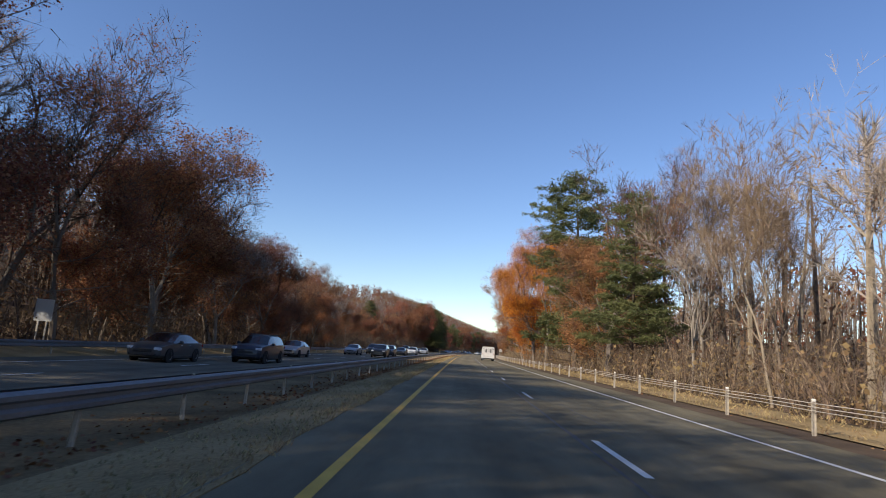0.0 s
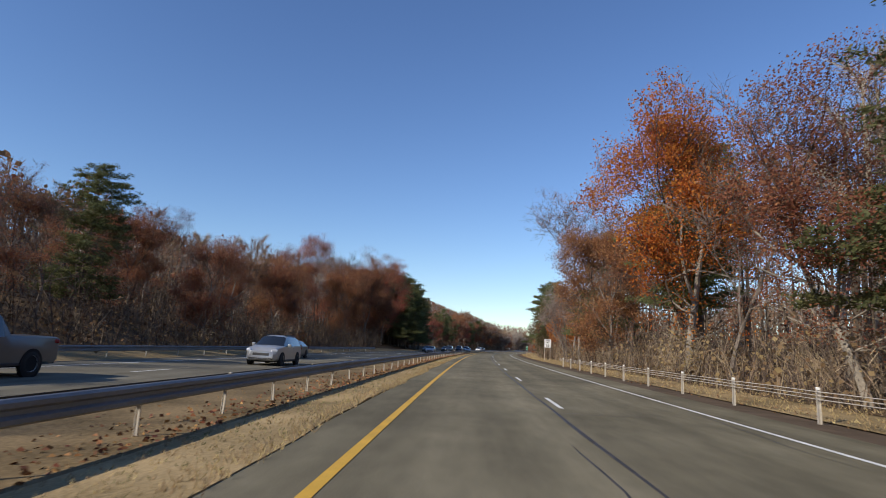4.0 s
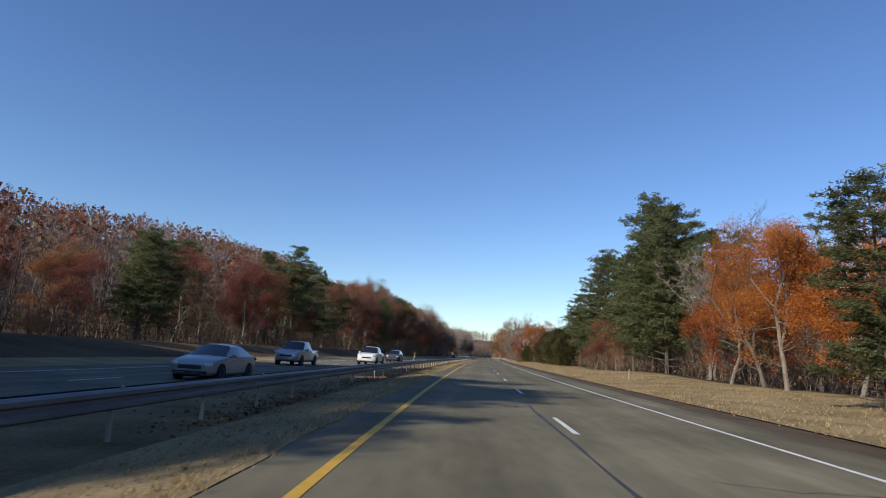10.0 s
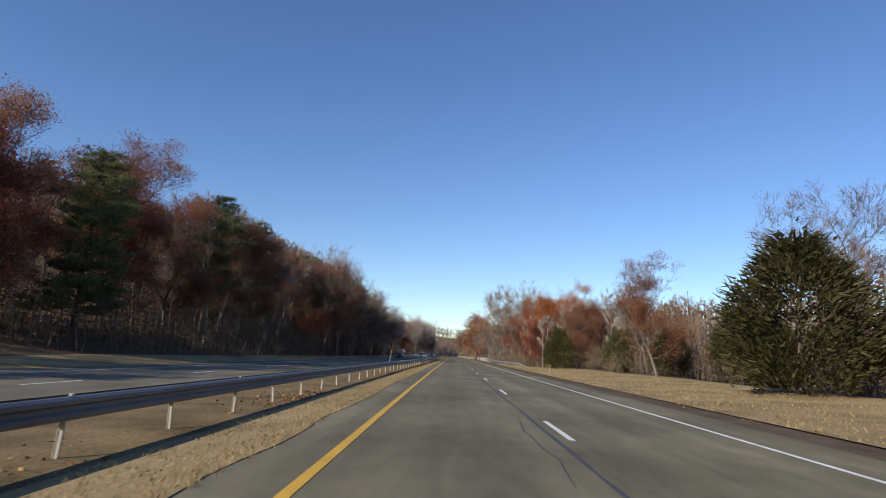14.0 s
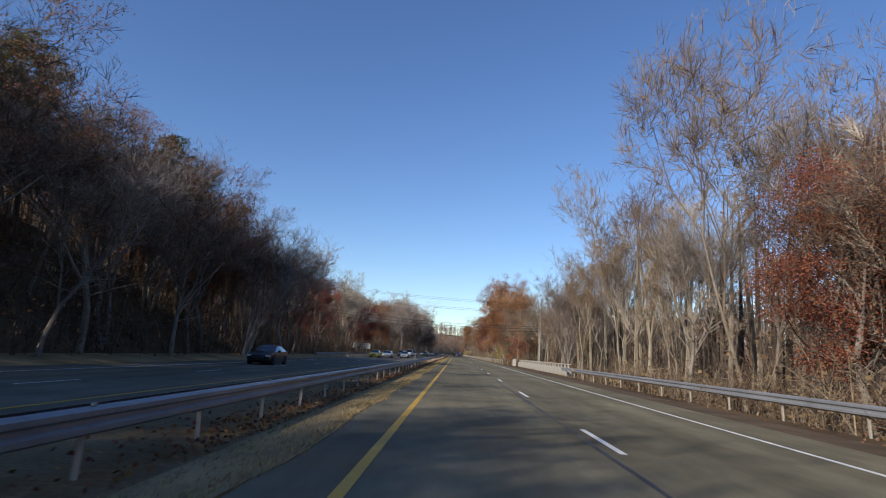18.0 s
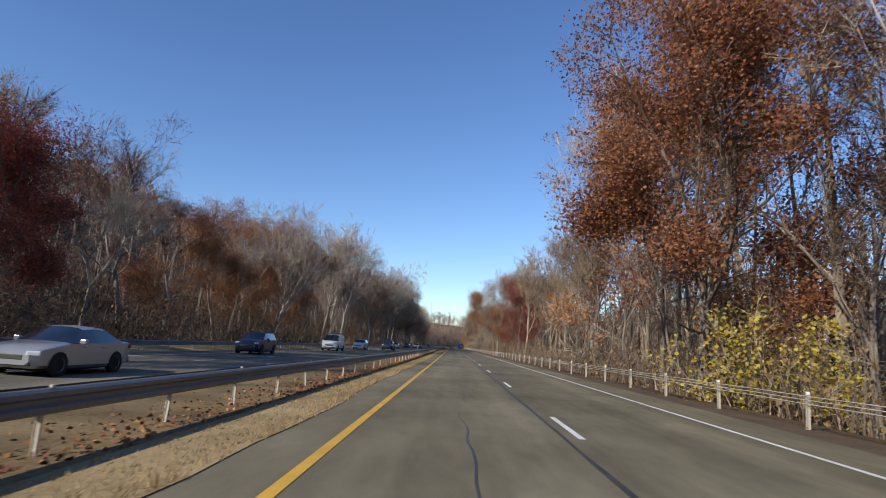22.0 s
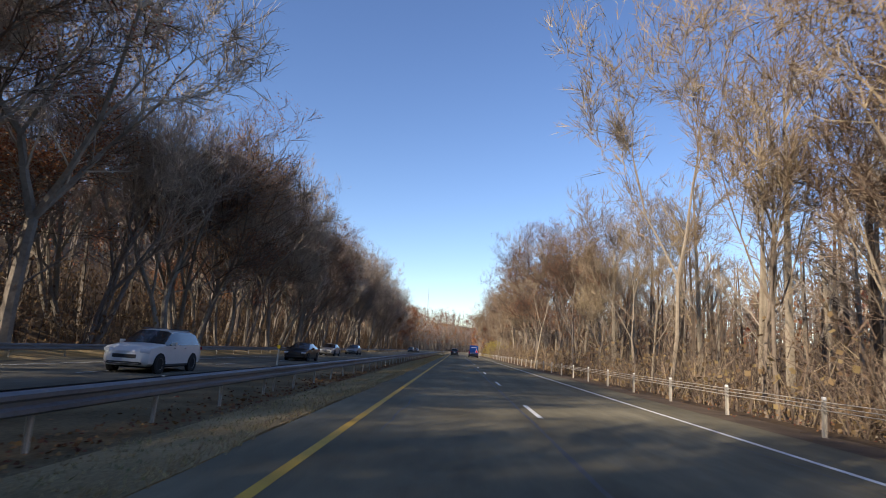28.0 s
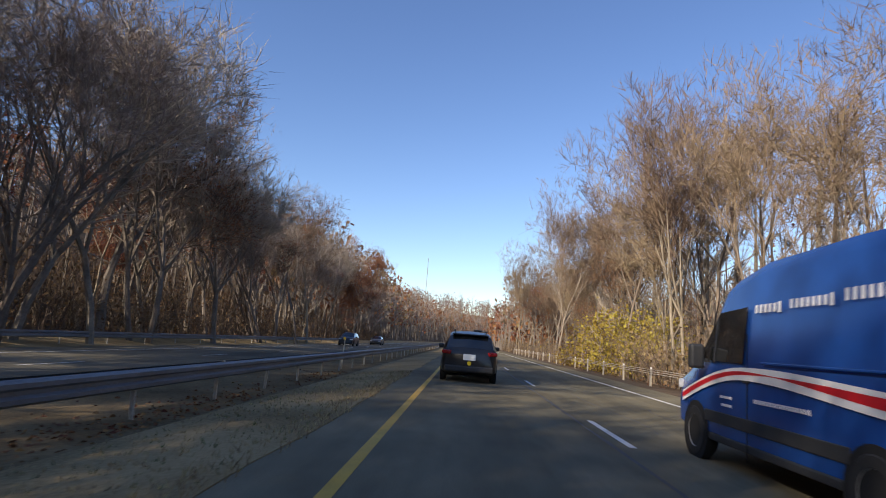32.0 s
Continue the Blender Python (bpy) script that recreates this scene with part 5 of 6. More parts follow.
# stations from nose to tail: along, half width, underside, belt height, top height, half width of the top
SHAPES = {
    "sedan": ((2.38, .66, .32, .58, .62, .5), (2.2, .84, .22, .72, .76, .72), (1.55, .9, .2, .84, .89, .78), (1.0, .92, .2, .92, .96, .78), (.2, .92, .2, .95, 1.4, .58), (-.35, .92, .2, .95, 1.45, .58), (-1.0, .92, .2, .96, 1.41, .58),
              (-1.75, .91, .2, .97, 1.03, .76), (-2.25, .86, .24, .95, 1.0, .72), (-2.4, .72, .34, .8, .85, .6)),
    "suv": ((2.33, .7, .36, .74, .8, .55), (2.15, .88, .27, .92, .98, .78), (1.5, .94, .25, 1.02, 1.07, .82), (1.02, .95, .25, 1.07, 1.12, .82), (.3, .96, .25, 1.1, 1.64, .66), (-.3, .96, .25, 1.1, 1.71, .66), (-1.5, .96, .25, 1.12, 1.7, .66),
            (-2.0, .95, .27, 1.12, 1.58, .66), (-2.3, .9, .32, 1.08, 1.14, .78), (-2.4, .82, .4, .9, .95, .7)),
    "pickup": ((2.9, .75, .45, .9, .95, .6), (2.75, .95, .36, 1.08, 1.13, .84), (1.9, 1.0, .34, 1.14, 1.2, .86), (1.4, 1.0, .34, 1.18, 1.24, .86), (.75, 1.0, .34, 1.2, 1.84, .7), (.2, 1.0, .34, 1.2, 1.9, .7), (-.6, 1.0, .34, 1.2, 1.88, .7),
               (-.85, 1.0, .34, 1.2, 1.24, .9), (-2.8, 1.0, .36, 1.2, 1.24, .9), (-2.92, .97, .42, 1.18, 1.22, .88)),
    "van": ((2.62, .7, .4, .85, .9, .55), (2.45, .95, .3, 1.05, 1.1, .82), (1.95, 1.0, .28, 1.12, 1.2, .84), (1.7, 1.0, .28, 1.14, 1.24, .84), (1.05, 1.0, .28, 1.18, 1.98, .78), (.5, 1.0, .28, 1.18, 2.08, .8), (-1.6, 1.0, .28, 1.18, 2.08, .8),
            (-2.5, 1.0, .3, 1.18, 2.05, .8), (-2.6, .98, .34, 1.16, 1.98, .77), (-2.64, .9, .42, 1.1, 1.85, .7)),
    "cargo": ((2.98, .72, .42, .82, .9, .55), (2.8, .96, .32, 1.05, 1.14, .84), (2.35, 1.01, .3, 1.16, 1.3, .88), (2.05, 1.02, .3, 1.2, 1.4, .9), (1.3, 1.03, .3, 1.25, 2.45, .84), (.45, 1.03, .3, 1.27, 2.6, .86), (-1.2, 1.03, .3, 1.27, 2.64, .86),
              (-2.75, 1.03, .3, 1.27, 2.62, .86), (-2.95, 1.01, .34, 1.26, 2.56, .84), (-3.0, .97, .42, 1.2, 2.46, .78)),
}
WINDSCREEN, FRONT_SIDE, REAR_SIDE, REAR_GLASS = 3, 4, 5, 7


def car_rows(shape):
    rows = []
    for y, w, zb, belt, top, wt in shape:
        hi = belt + (top - belt) * .86
        side = w * .965
        rows.append([(0, zb), (w * .82, zb), (w * .985, zb + .1), (w, (zb + belt) / 2), (side, belt), (side + (wt - side) * .8, hi), (wt * .86, top), (0, top + .025)])
    return [[(x, shape[i][0], z) for x, z in r] + [(-x, shape[i][0], z) for x, z in reversed(r[1:-1])] for i, r in enumerate(rows)]


def car_meshes(kind):
    """Splits a lofted shell into body and panes, once for each shape; gives lists of (name, vertices, faces)."""
    rows = car_rows(SHAPES[kind])
    n = len(rows[0])
    pieces = {}

    def put(name, quad):
        pieces.setdefault(name, []).append(quad)

    boxy = kind in ("van", "cargo")
    for i in range(len(rows) - 1):
        for j in range(n):
            k = (j + 1) % n
            quad = (rows[i][j], rows[i][k], rows[i + 1][k], rows[i + 1][j])
            strip = min(j, n - 1 - j)
            name = "body"
            if strip in (5, 6) and i == WINDSCREEN:
                name = "windscreen"
            elif strip in (5, 6) and i == REAR_GLASS and not boxy and kind != "pickup":
                name = "rear_window"
            elif strip in (5, 6) and kind == "pickup" and i == 6:
                name = "rear_window"
            elif strip == 4 and kind != "cargo" and (i in (3, 4) or (i in (5, 6) and not boxy and kind != "pickup") or (i == 5 and kind == "pickup")):
                name = ("side_window_a" if i in (3, 4) else "side_window_b") + ("_r" if j < n / 2 else "_l")
            put(name, quad)
    put("body", tuple(rows[0]))
    put("body", tuple(reversed(rows[-1])))
    return pieces


def pane_mesh(quads, mat, name, offset=0.0):
    v, f, seen = [], [], {}
    for q in quads:
        idx = []
        for p in q:
            key = tuple(round(c, 4) for c in p)
            if key not in seen:
                seen[key] = len(v)
                v.append(p)
            idx.append(seen[key])
        f.append(tuple(dict.fromkeys(idx)))
    me = mesh_from(name, v, [q for q in f if len(q) > 2], mat, smooth=True)
    bm = bmesh.new()
    bm.from_mesh(me)
    bmesh.ops.recalc_face_normals(bm, faces=bm.faces)
    bm.to_mesh(me)
    bm.free()
    me.set_sharp_from_angle(angle=radians(38))
    return me


def add_wheels(ob, axles, half, r, width=.22):
    key = ("wheel", r, width)
    if key not in SHARED:
        SHARED[key] = (lathe_mesh("tyre", ((r * .62, -width / 2), (r * .9, -width / 2), (r, -width * .36), (r, width * .36), (r * .9, width / 2), (r * .62, width / 2)), RUBBER, 24),
                       lathe_mesh("rim", ((0, width * .36), (r * .2, width * .36), (r * .24, width * .22), (r * .5, width * .2), (r * .58, width * .42), (r * .64, width * .48), (r * .64, -width * .4), (0, -width * .4)), RIM, 24),
                       lathe_mesh("arch", ((0, 0), (r * 1.16, 0), (r * 1.16, -.12)), DARK_HOLE, 24), box_mesh(.03, r * .2, r * .46, DARK_HOLE, .01))
    tyre, rim, arch, gap = SHARED[key]
    for y, side in product(axles, (1, -1)):
        flip = Matrix.Rotation(0 if side > 0 else math.pi, 4, "Z")
        wheel = part("wheel", tyre, ob, m=Matrix.Translation((side * (half - width * .42), y, r)) @ flip)
        hub = part("rim", rim, wheel, "silver wheel rim")
        for k in range(5):
            a = Matrix.Rotation(2 * math.pi * k / 5, 4, "X")
            part("rim_opening", gap, wheel, "dark gap between rim spokes", a @ Matrix.Translation((width * .215, 0, r * .4)))
        part("wheel_arch", arch, ob, m=Matrix.Translation((side * (half + .006), y, r)) @ flip)


def number_plate(ob, y, z, turn):
    p = part("number_plate", box_mesh(.31, .012, .155, PLATE, .01), ob, m=Matrix.Translation((0, y, z)) @ Matrix.Rotation(turn, 4, "Z"))
    part("plate_marks", box_mesh(.22, .004, .06, PLASTIC), p, "dark bar of plate characters", Matrix.Translation((0, -.008, -.005)))


def make_car(kind, colour, label, name):
    """A road vehicle standing on its wheels, its nose towards +y."""
    shape = SHAPES[kind]
    ob = new(name)
    tagged(ob, label, {"sedan": "car", "suv": "car", "pickup": "pickup truck", "van": "van", "cargo": "van"}[kind])
    for nm, quads in car_meshes(kind).items():
        base = nm.replace("_a_", "_").replace("_b_", "_").removesuffix("_r").removesuffix("_l") if nm.startswith("side") else nm
        part(base, pane_mesh(quads, PAINTS[colour] if nm == "body" else GLASS, base), ob)
    length = shape[0][0] - shape[-1][0]
    half = max(s[1] for s in shape)
    r = {"sedan": .32, "suv": .36, "pickup": .4, "van": .36, "cargo": .36}[kind]
    axles = {"sedan": (1.45, -1.4), "suv": (1.42, -1.42), "pickup": (1.9, -1.75), "van": (1.7, -1.75), "cargo": (2.0, -1.75)}[kind]
    add_wheels(ob, axles, half, r)
    fy, ry = shape[1][0], shape[-2][0]
    zf, zr = shape[1][3], shape[-2][3]
    nose, tail = shape[0][0], shape[-1][0]
    for side in (1, -1):
        part("headlight", box_mesh(.36, .2, .15, LAMP_CLEAR, .04), ob, m=Matrix.Translation((side * (shape[1][1] - .17), fy + .03, zf - .08)) @ Matrix.Rotation(side * -.5, 4, "Z"))
        if kind == "cargo":
            part("tail_light", box_mesh(.12, .1, .62, LAMP_RED, .03), ob, m=Matrix.Translation((side * .955, -2.96, 1.12)))
        else:
            part("tail_light", box_mesh(.32, .2, .15, LAMP_RED, .05), ob, m=Matrix.Translation((side * (shape[-2][1] - .13), ry - .02, zr - .1)) @ Matrix.Rotation(side * .5, 4, "Z"))
        my = shape[3][0] - .35
        mirror = part("mirror", box_mesh(.2, .14, .16 if kind != "cargo" else .34, PAINTS[colour] if kind != "cargo" else PLASTIC, .04), ob, m=Matrix.Translation((side * (half + .12), my, shape[3][3] + (.08 if kind != "cargo" else .2))))
        part("mirror_arm", box_mesh(.16, .06, .05, PLASTIC, .01), mirror, m=Matrix.Translation((-side * .1, 0, -.05)))
        part("sill", box_mesh(.05, axles[0] - axles[1] - 2.4 * r, .1, PLASTIC, .02), ob, m=Matrix.Translation((side * (half - .03), (axles[0] + axles[1]) / 2, shape[4][2] + .05)))
        for y in ((.35, -.62) if kind in ("sedan", "suv") else (.5,)):
            part("door_handle", box_mesh(.03, .16, .03, CHROME if kind != "cargo" else PLASTIC, .01), ob, m=Matrix.Translation((side * (half * .99), y, shape[4][3] - .12)))
    part("grille", box_mesh(.95, .06, .16, PLASTIC, .03), ob, m=Matrix.Translation((0, nose - .02, (shape[0][3] + shape[0][2]) / 2 + .08)))
    part("front_bumper", box_mesh(1.35, .16, .14, PLASTIC, .04), ob, m=Matrix.Translation((0, nose - .08, shape[0][2] + .04)))
    part("rear_bumper", box_mesh(half * 1.72, .2, .2, PLASTIC, .05), ob, m=Matrix.Translation((0, tail + .03, shape[-1][2] + .05)))
    part("underbody", box_mesh(half * 1.5, length * .8, .16, DARK_HOLE, .02), ob, m=Matrix.Translation((0, 0, shape[4][2] + .02)))
    number_plate(ob, tail - (.012 if kind in ("sedan", "cargo") else -.02), shape[-1][3] - (.12 if kind != "cargo" else .62), 0)
    if kind == "suv":
        for side in (1, -1):
            part("roof_rail", box_mesh(.05, 1.9, .05, PLASTIC, .015), ob, m=Matrix.Translation((side * .56, -.75, 1.735)))
    return ob


def place(ob, s, lat, z=0.0, oncoming=False):
    ob.matrix_basis = on_road(s, lat, z + .008, 180 if oncoming else 0)
    return ob


# the dark car ahead in the lane
ahead = place(make_car("suv", "black", "black sport utility car seen from behind in the lane", "suv"), 1008.6, 1.3)
part("tailgate_plate", box_mesh(.42, .012, .2, PLATE, .01), ahead, "white number plate with a blank face", Matrix.Translation((0, -2.425, .84)))
part("sticker", lathe_mesh("sticker", ((0, 0), (.07, 0), (.07, .006), (0, .006)), PAINTS["yellow"], 14, "X"), ahead, "round yellow sticker", Matrix.Translation((0, -2.42, .64)) @ Matrix.Rotation(radians(-90), 4, "Z"))
part("spoiler", box_mesh(1.25, .22, .04, PAINTS["black"], .015), ahead, m=Matrix.Translation((0, -2.06, 1.6)))
part("roof_pod", box_mesh(.3, .5, .07, PLASTIC, .03), ahead, m=Matrix.Translation((.25, -.9, 1.765)))

# the blue delivery van
van = place(make_car("cargo", "blue", "blue high-roofed delivery van with white and red decals", "delivery_van"), 992.9, 5.5)


def curve_strip(points, width, x, side, mat, name):
    """A flat band on a van's flank that follows (y, z) points."""
    v, f = [], []
    for i, (y, z, w) in enumerate(points):
        v += [(x, y, z - w * width / 2), (x, y, z + w * width / 2)]
        if i:
            f.append((2 * i - 2, 2 * i - 1, 2 * i + 1, 2 * i))
    return mesh_from(name, v, f, mat)


for side in (1, -1):
    x = side * 1.036
    sweep = [(2.5 - 5.3 * u, .8 + .42 * math.sin(min(1, u * 2.6) * 1.57) - .16 * smooth_step(.42, 1, u), .75 + .35 * smooth_step(.3, .9, u)) for u in np.linspace(0, 1, 26)]
    part("white_swoosh", curve_strip(sweep, .2, x, side, DECAL_WHITE, "swoosh"), van, "white sweeping stripe")
    part("red_swoosh", curve_strip([(y, z + .01, w * max(.04, abs(math.cos((2.5 - y) / 5.3 * 3.14)) ** .7)) for y, z, w in sweep], .1, x + side * .003, side, DECAL_RED, "swoosh"), van, "red sweeping stripe inside the white one")
    for y, z, ln, h in ((.1, 2.0, .62, .11), (-.75, 2.02, .8, .11), (-1.6, 2.05, .66, .13), (1.0, .9, .34, .035), (.98, .8, .3, .035), (-.3, .92, 1.15, .05)):
        n = max(3, round(ln / h * 1.15))
        for q in range(n):
            tall = h * (1.15 if q == 0 else .92)
            part("lettering_bar", box_mesh(.006, ln / n * .45, round(tall, 3), DECAL_WHITE), van, "white bar of lettering", Matrix.Translation((side * (1.04 if z < 1.3 else 1.04 - (z - 1.27) * .115), y + ln * ((q + .5) / n - .5), z)) @ Matrix.Rotation(side * (0 if z < 1.3 else -.12), 4, "Y") @ Matrix.Rotation(-.16, 4, "X"))
    part("cladding", box_mesh(.02, 3.1, .15, PLASTIC, .01), van, "dark grey plastic cladding", Matrix.Translation((side * 1.03, .12, .62)))
    cab_glass = part("side_window", mesh_from("side_window", [(side * a, b, c) for a, b, c in ((1.0, 1.98, 1.36), (.955, 1.36, 2.0), (.945, .6, 2.04), (1.012, .6, 1.34))], [(0, 1, 2, 3)], GLASS), van, "dark glass of the cab door")
    part("window_bar", box_mesh(.02, .04, .6, PLASTIC, .005), cab_glass, "black bar between the panes", Matrix.Translation((side * .988, 1.42, 1.63)) @ Matrix.Rotation(side * -.1, 4, "Y"))
    part("door_seam", box_mesh(.008, .012, 1.5, DARK_HOLE), van, "dark door seam", Matrix.Translation((side * 1.03, .45, .95)))
    part("door_rail", box_mesh(.02, 2.6, .03, PAINTS["blue"], .008), van, "pressed ledge under the upper panel", Matrix.Translation((side * 1.02, -1.2, 1.36)))
back = -3.012
part("door_seam", box_mesh(.012, .01, 1.95, DARK_HOLE), van, "dark seam between the rear doors", Matrix.Translation((0, back + .01, 1.55)))
for side in (1, -1):
    part("rear_door", plate_mesh(.86, 1.75, .1, PAINTS["blue"], .03), van, m=Matrix.Translation((side * .455, back + .01, 1.6)))
    for z in (.95, 2.25):
        part("hinge", box_mesh(.08, .05, .1, PAINTS["blue"], .02), van, m=Matrix.Translation((side * .93, back, z)))
for q in range(16):
    if q != 7:
        part("lettering_bar", box_mesh(.052, .006, .14 if q in (0, 8) else .105, DECAL_WHITE), van, "white bar of lettering", Matrix.Translation((-.54 + .075 * q, back - .012, 2.15)))
for text, z in (("VEHICLE SPEED", 1.0), ("LIMITED TO 65 MPH", .9)):
    part("lettering", lettering(text, .075, DECAL_WHITE, .002), van, "white letters " + text, Matrix.Translation((-.35, back - .012, z)))
for nm, w, h, r, x, z, mat, d in (("emblem_outline", .52, .56, .2, .62, 1.2, DECAL_WHITE, .01), ("emblem_drop", .44, .42, .18, .62, 1.26, DECAL_RED, .014), ("emblem_globe", .4, .18, .08, .62, 1.02, PAINTS["blue"], .016), ("emblem_can", .2, .22, .04, .6, 1.66, DECAL_WHITE, .01), ("emblem_stream", .13, .22, .05, .61, 1.5, DECAL_RED, .012)):
    part(nm, plate_mesh(w, h, r, mat, .004), van, "plain decal shape", Matrix.Translation((x, back - d, z)))
part("high_brake_light", box_mesh(.3, .05, .05, LAMP_RED, .01), van, m=Matrix.Translation((0, back + .06, 2.55)))
part("step_bumper", box_mesh(1.9, .2, .18, PLASTIC, .04), van, m=Matrix.Translation((0, back + .02, .5)))
part("lower_panel", box_mesh(1.8, .02, .26, PLASTIC, .02), van, "dark grey panel under the doors", Matrix.Translation((0, back - .004, .72)))
for side in (1, -1):
    part("low_reflector", box_mesh(.16, .02, .06, LAMP_RED, .01), van, m=Matrix.Translation((side * .75, back - .09, .5)))

# the white service truck
truck = new("service_truck")
truck.matrix_basis = on_road(105.99, 5.55, .008) @ Matrix.Diagonal((1, .86, 1, 1))
tagged(truck, "white service truck with a boxy utility body and rear doors", "truck")
cab = car_meshes("cargo")


def cut_back(quads, y_min, lower):
    """Keeps the cab of a lofted shell and lowers its roof."""
    return [tuple((x * .985, max(y, y_min), z if z < 1.3 else 1.3 + (z - 1.3) * lower) for x, y, z in q) for q in quads if max(p[1] for p in q) > y_min + .05]


for nm, quads in cab.items():
    kept = cut_back(quads, .5, .8)
    if kept:
        base = nm.replace("_a_", "_").removesuffix("_r").removesuffix("_l") if nm.startswith("side") else nm.replace("body", "cab")
        part(base, pane_mesh(kept, PAINTS["truck"] if nm == "body" else GLASS, base), truck)
for side in (1, -1):
    part("side_window", mesh_from("side_window", [(side * a, b, c) for a, b, c in ((.99, 1.98, 1.36), (.945, 1.36, 1.87), (.935, .6, 1.9), (1.003, .6, 1.34))], [(0, 1, 2, 3)], GLASS), truck, "dark glass of the cab door")
add_wheels(truck, (2.0,), 1.02, .36, .24)
add_wheels(truck, (-1.75,), 1.085, .36, .24)
part("lower_body", box_mesh(2.16, 4.3, 1.06, PAINTS["truck"], .03), truck, m=Matrix.Translation((0, -1.62, 1.09)))


def tapered(w0, w1, ln, h, mat):
    bm = bmesh.new()
    bmesh.ops.create_cube(bm, size=1)
    for v in bm.verts:
        v.co = (v.co.x * (w1 if v.co.z > 0 else w0), v.co.y * ln, v.co.z * h)
    bmesh.ops.bevel(bm, geom=bm.edges, offset=.05, segments=3, affect="EDGES", profile=.5)
    return finish(bm, "shell", mat, True)


part("upper_body", tapered(2.14, 1.92, 4.28, .76, PAINTS["truck"]), truck, m=Matrix.Translation((0, -1.62, 2.0)))
part("drip_rail", box_mesh(2.2, 4.34, .035, PAINTS["truck"], .01), truck, m=Matrix.Translation((0, -1.62, 1.635)))
part("roof_lip", box_mesh(1.5, .1, .05, PAINTS["truck"], .015), truck, m=Matrix.Translation((0, -3.75, 2.38)))
part("rear_bumper", box_mesh(2.2, .28, .16, PAINTS["truck"], .03), truck, m=Matrix.Translation((0, -3.82, .56)))
part("frame", box_mesh(1.5, 5.6, .2, DARK_HOLE, .03), truck, m=Matrix.Translation((0, -.6, .45)))
TY = -3.78
for side in (1, -1):
    part("door_gap", plate_mesh(.685, 1.475, .055, DARK_HOLE, .006), truck, "dark gap round the rear door", Matrix.Translation((side * .34, TY + .006, 1.5)))
    part("rear_door", plate_mesh(.66, 1.45, .05, PAINTS["truck"], .02), truck, m=Matrix.Translation((side * .34, TY, 1.5)))
    part("hatch_gap", plate_mesh(.275, .415, .022, DARK_HOLE, .006), truck, "dark gap round the hatch", Matrix.Translation((side * .87, TY + .004, 2.0)))
    part("roof_marker", box_mesh(.05, .03, .03, LAMP_RED, .008), truck, "small red marker lamp", Matrix.Translation((side * .6, TY - .02, 2.36)))
    part("drip_gap", box_mesh(.006, 4.26, .016, DARK_HOLE), truck, "dark gap under the drip rail", Matrix.Translation((side * 1.081, -1.62, 1.612)))
    part("door_window", plate_mesh(.3, .62, .08, DARK_HOLE, .02), truck, "black-framed door window with steel mesh", Matrix.Translation((side * .36, TY - .014, 1.72)))
    win = part("window_mesh", plate_mesh(.25, .56, .06, MESH_GRID, .006), truck, "steel mesh over the glass", Matrix.Translation((side * .36, TY - .026, 1.72)))
    part("mesh_bar", box_mesh(.008, .006, .56, DARK_HOLE), win)
    for k in range(-4, 5):
        for tilt in (.7, -.7):
            part("mesh_wire", box_mesh(.27, .005, .008, DARK_HOLE), win, m=Matrix.Translation((0, -.005, k * .062)) @ Matrix.Rotation(tilt * .45, 4, "Y"))
    part("side_hatch", plate_mesh(.26, .4, .02, PAINTS["truck"], .016), truck, m=Matrix.Translation((side * .87, TY, 2.0)))
    part("hatch_latch", box_mesh(.12, .03, .13, PLASTIC, .015), truck, m=Matrix.Translation((side * .87, TY - .02, 2.02)))
    part("tail_light", lathe_mesh("lens", ((0, .025), (.055, .025), (.066, 0), (0, 0)), LAMP_RED, 16, "X"), truck, m=Matrix.Translation((side * .93, TY, 1.2)) @ Matrix.Rotation(radians(-90), 4, "Z"))
    part("reversing_light", lathe_mesh("lens", ((0, .025), (.045, .025), (.06, .01), (.064, 0), (0, 0)), LAMP_CLEAR, 16, "X"), truck, m=Matrix.Translation((side * .73, TY, 1.19)) @ Matrix.Rotation(radians(-90), 4, "Z"))
    part("small_reflector", lathe_mesh("lens", ((0, .015), (.04, .015), (.045, 0), (0, 0)), LAMP_RED, 12, "X"), truck, m=Matrix.Translation((side * 1.0, TY, .93)) @ Matrix.Rotation(radians(-90), 4, "Z"))
    part("grab_handle", box_mesh(.2, .05, .04, PAINTS["truck"], .01), truck, m=Matrix.Translation((side * .83, TY - .02, 1.36)))
    flap = part("mud_flap", box_mesh(.42, .02, .34, RUBBER, .005), truck, m=Matrix.Translation((side * .78, -2.25, .34)))
    for z in (.06, -.05, -.1):
        part("flap_bar", box_mesh(.34, .004, .025, DECAL_WHITE), flap, "white bar of lettering", Matrix.Translation((0, -.013, z)))
    for y, w, z, h in ((.1, .5, 1.1, .98), (-.45, .5, 1.1, .98), (-1.55, 1.5, 1.38, .44), (-3.1, .95, 1.1, .98)):
        part("locker_gap", box_mesh(.006, w + .024, h + .024, DARK_HOLE), truck, "dark gap round the locker door", Matrix.Translation((side * 1.081, y - .1, z)))
        panel = part("locker_door", box_mesh(.014, w, h, PAINTS["truck"], .004), truck, m=Matrix.Translation((side * 1.083, y - .1, z)))
        part("locker_latch", box_mesh(.02, .05, .12, PLASTIC, .008), panel, m=Matrix.Translation((side * .012, -w * .35, .02)))
    arch_points = [Vector((side * 1.085, -1.75 + .47 * math.cos(a), .4 + .47 * math.sin(a))) for a in np.linspace(0, math.pi, 13)]
    rim_soup = Soup()
    rim_soup.tube(arch_points, [.035] * 13, 6)
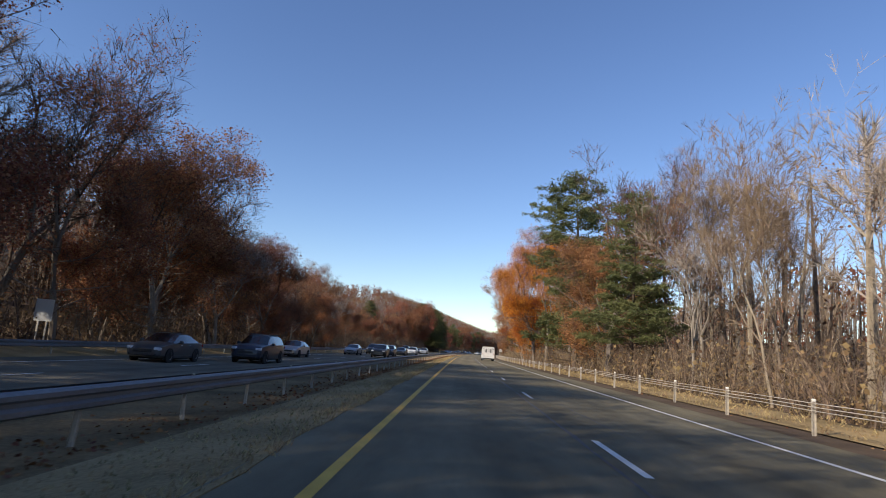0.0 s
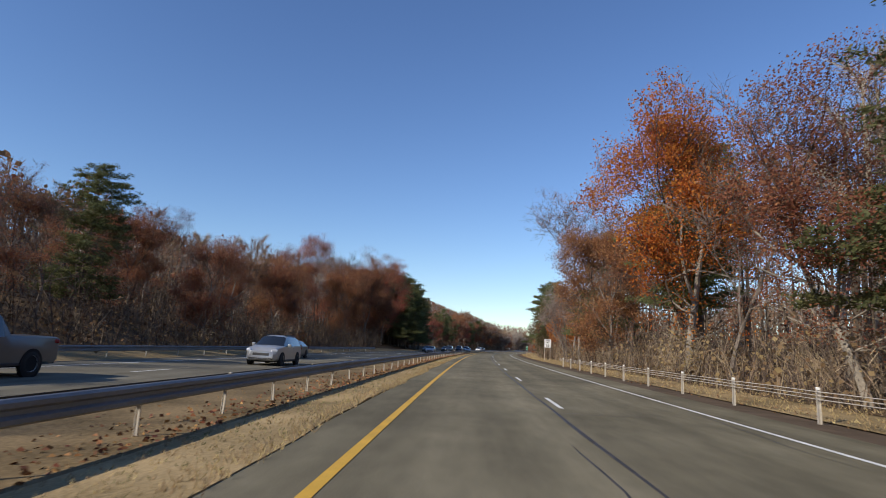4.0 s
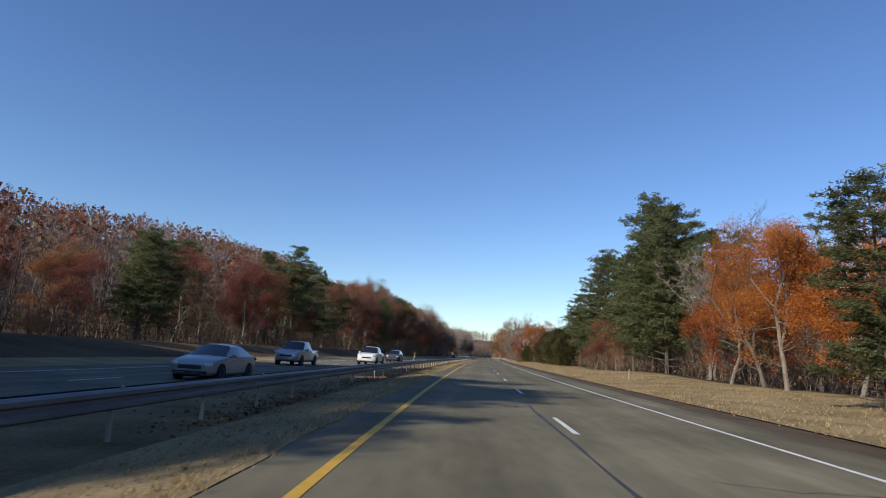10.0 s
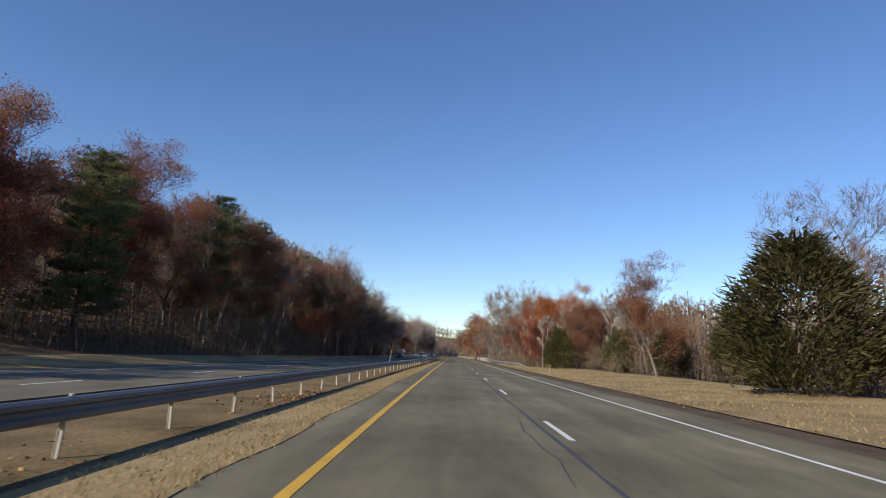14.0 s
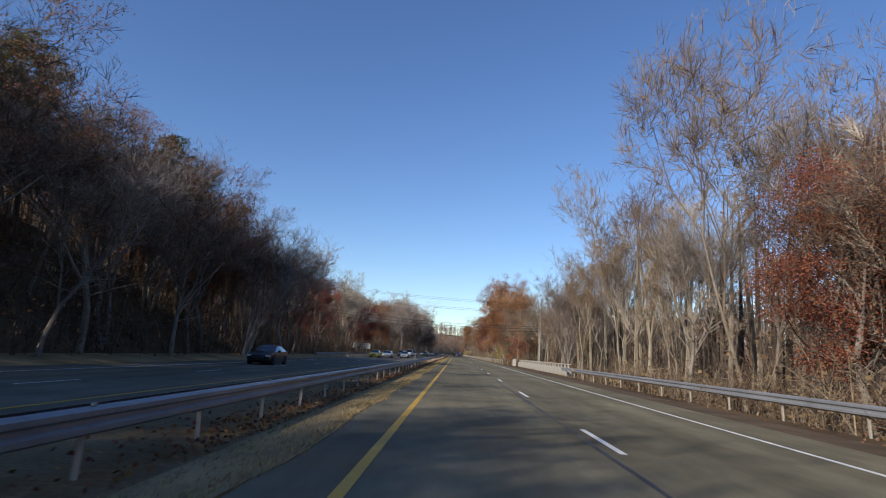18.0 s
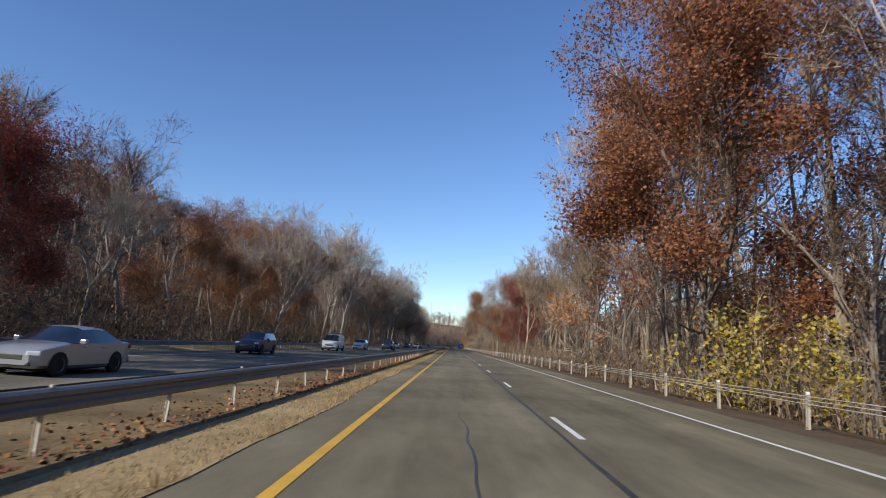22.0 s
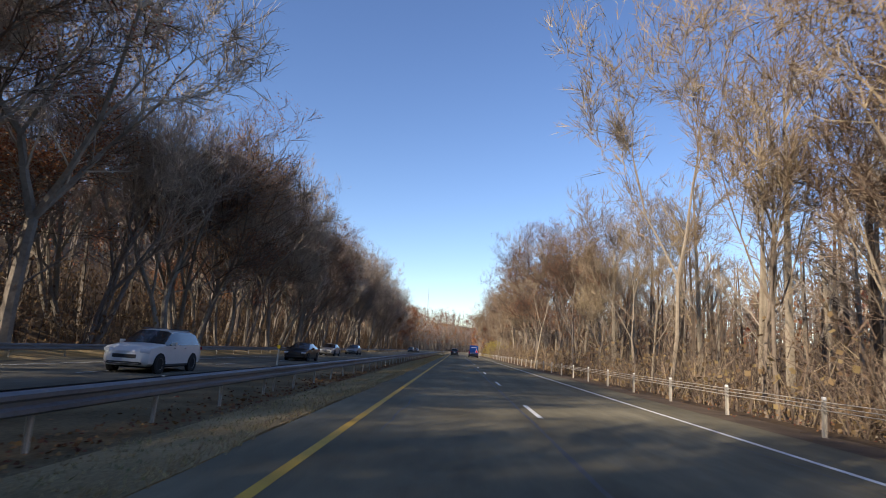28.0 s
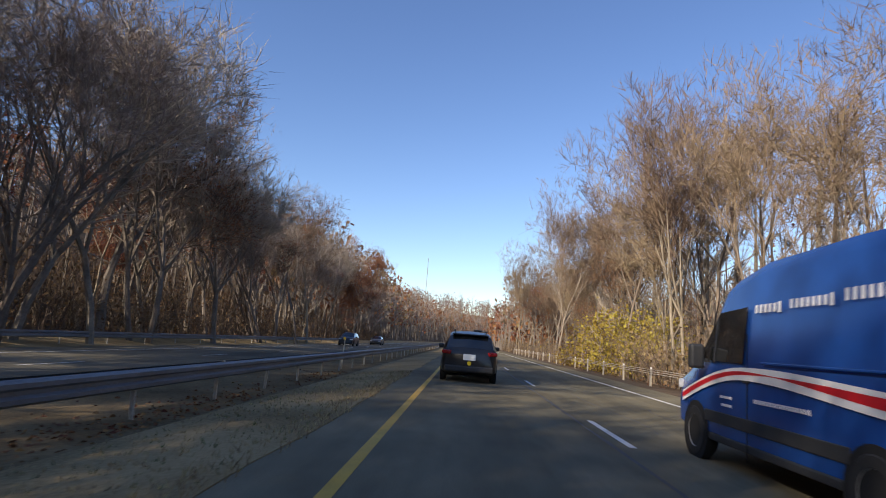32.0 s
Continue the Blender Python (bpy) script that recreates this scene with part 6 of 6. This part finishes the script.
    part("fender", rim_soup.mesh("fender", (PAINTS["truck"],)), truck)
    arm = part("mirror", box_mesh(.22, .12, .4, PLASTIC, .05), truck, m=Matrix.Translation((side * 1.24, 1.62, 1.5)))
    part("mirror_arm", box_mesh(.34, .05, .05, PLASTIC, .01), arm, m=Matrix.Translation((-side * .2, 0, .08)))
    part("headlight", box_mesh(.34, .2, .22, LAMP_CLEAR, .05), truck, m=Matrix.Translation((side * .78, 2.8, .95)) @ Matrix.Rotation(side * -.5, 4, "Z"))
    part("cab_cladding", box_mesh(.02, 1.1, .28, PLASTIC, .008), truck, m=Matrix.Translation((side * 1.02, 1.05, .62)))
    part("door_handle", box_mesh(.03, .16, .04, PLASTIC, .01), truck, m=Matrix.Translation((side * 1.0, .75, 1.15)))
part("front_bumper", box_mesh(1.8, .3, .3, PLASTIC, .08), truck, m=Matrix.Translation((0, 2.82, .5)))
part("door_seam", box_mesh(.012, .01, 1.5, DARK_HOLE), truck, m=Matrix.Translation((0, TY - .012, 1.5)))
part("door_latch", box_mesh(.12, .03, .09, PLASTIC, .015), truck, m=Matrix.Translation((.1, TY - .02, 1.62)))
part("camera_housing", box_mesh(.07, .07, .1, PLASTIC, .02), truck, m=Matrix.Translation((-.82, TY - .03, .93)))
plate = part("number_plate", box_mesh(.31, .012, .155, PLATE, .01), truck, m=Matrix.Translation((-.78, TY - .012, .78)))
part("plate_marks", box_mesh(.22, .004, .06, PLASTIC), plate, "dark bar of plate characters", Matrix.Translation((0, -.008, 0)))

# traffic on the opposite carriageway: along, aside, shape, colour
COLOUR_WORD = {"black": "black", "navy": "dark blue", "silver": "silver", "white": "white", "grey": "dark grey", "yellow": "yellow"}
SHAPE_WORD = {"sedan": ("saloon car", "saloon_car"), "suv": ("sport utility car", "suv"), "pickup": ("pickup truck", "pickup_truck"), "van": ("van", "van")}
ONCOMING = ((37, -11.4, "suv", "navy"), (30.5, -14, "sedan", "grey"), (83, -14, "sedan", "silver"), (94, -10.4, "suv", "navy"), (54, -14, "sedan", "silver"), (79, -9.6, "suv", "black"), (101, -14, "suv", "grey"), (111, -10.4, "sedan", "black"), (143, -13.2, "pickup", "grey"),
            (129, -10, "suv", "white"), (162, -10.4, "suv", "silver"), (175, -13.6, "sedan", "grey"), (253, -9.7, "sedan", "silver"), (272, -13, "sedan", "grey"), (288.5, -9.4, "suv", "navy"), (306, -12.8, "sedan", "grey"), (312.4, -9.3, "pickup", "navy"), (338, -9.3, "sedan", "silver"))
MORE = ((377, -9.6, "pickup", "white"), (361, -12.8, "pickup", "silver"), (401, -10.6, "suv", "grey"), (604, -13.2, "sedan", "black"), (673, -14.3, "sedan", "yellow"), (681, -12.8, "sedan", "silver"), (727, -14, "suv", "navy"), (699, -10.8, "sedan", "silver"), (780, -14, "suv", "white"), (757, -14, "van", "white"),
        (792, -10.6, "pickup", "navy"), (842, -14, "sedan", "white"), (870, -13, "sedan", "grey"), (884.5, -10.8, "suv", "white"), (909, -11, "sedan", "black"), (934, -14, "sedan", "silver"), (951, -14, "sedan", "silver"), (1063, -13.8, "suv", "navy"), (1087, -13.6, "sedan", "grey"))
FIRST = {}
for s, lat, kind, colour in ONCOMING + MORE:
    if (kind, colour) not in FIRST:
        words, name = SHAPE_WORD[kind]
        ob = make_car(kind, colour, COLOUR_WORD[colour] + " " + words + " driving on the opposite carriageway", name)
        tagged(ob, group="oncoming traffic")
        if kind == "van":
            for x, y in product((-.6, .6), (-1.6, -.4, .6)):
                part("rack_foot", box_mesh(.05, .05, .14, PLASTIC, .01), ob, m=Matrix.Translation((x, y, 2.14)))
            for x in (-.6, .6):
                part("rack_bar", box_mesh(.05, 2.8, .05, PLASTIC, .01), ob, m=Matrix.Translation((x, -.5, 2.22)))
        FIRST[kind, colour] = place(ob, s, lat, LOW, True)
    else:
        copy_thing(FIRST[kind, colour], on_road(s, lat, LOW + .008, 180))
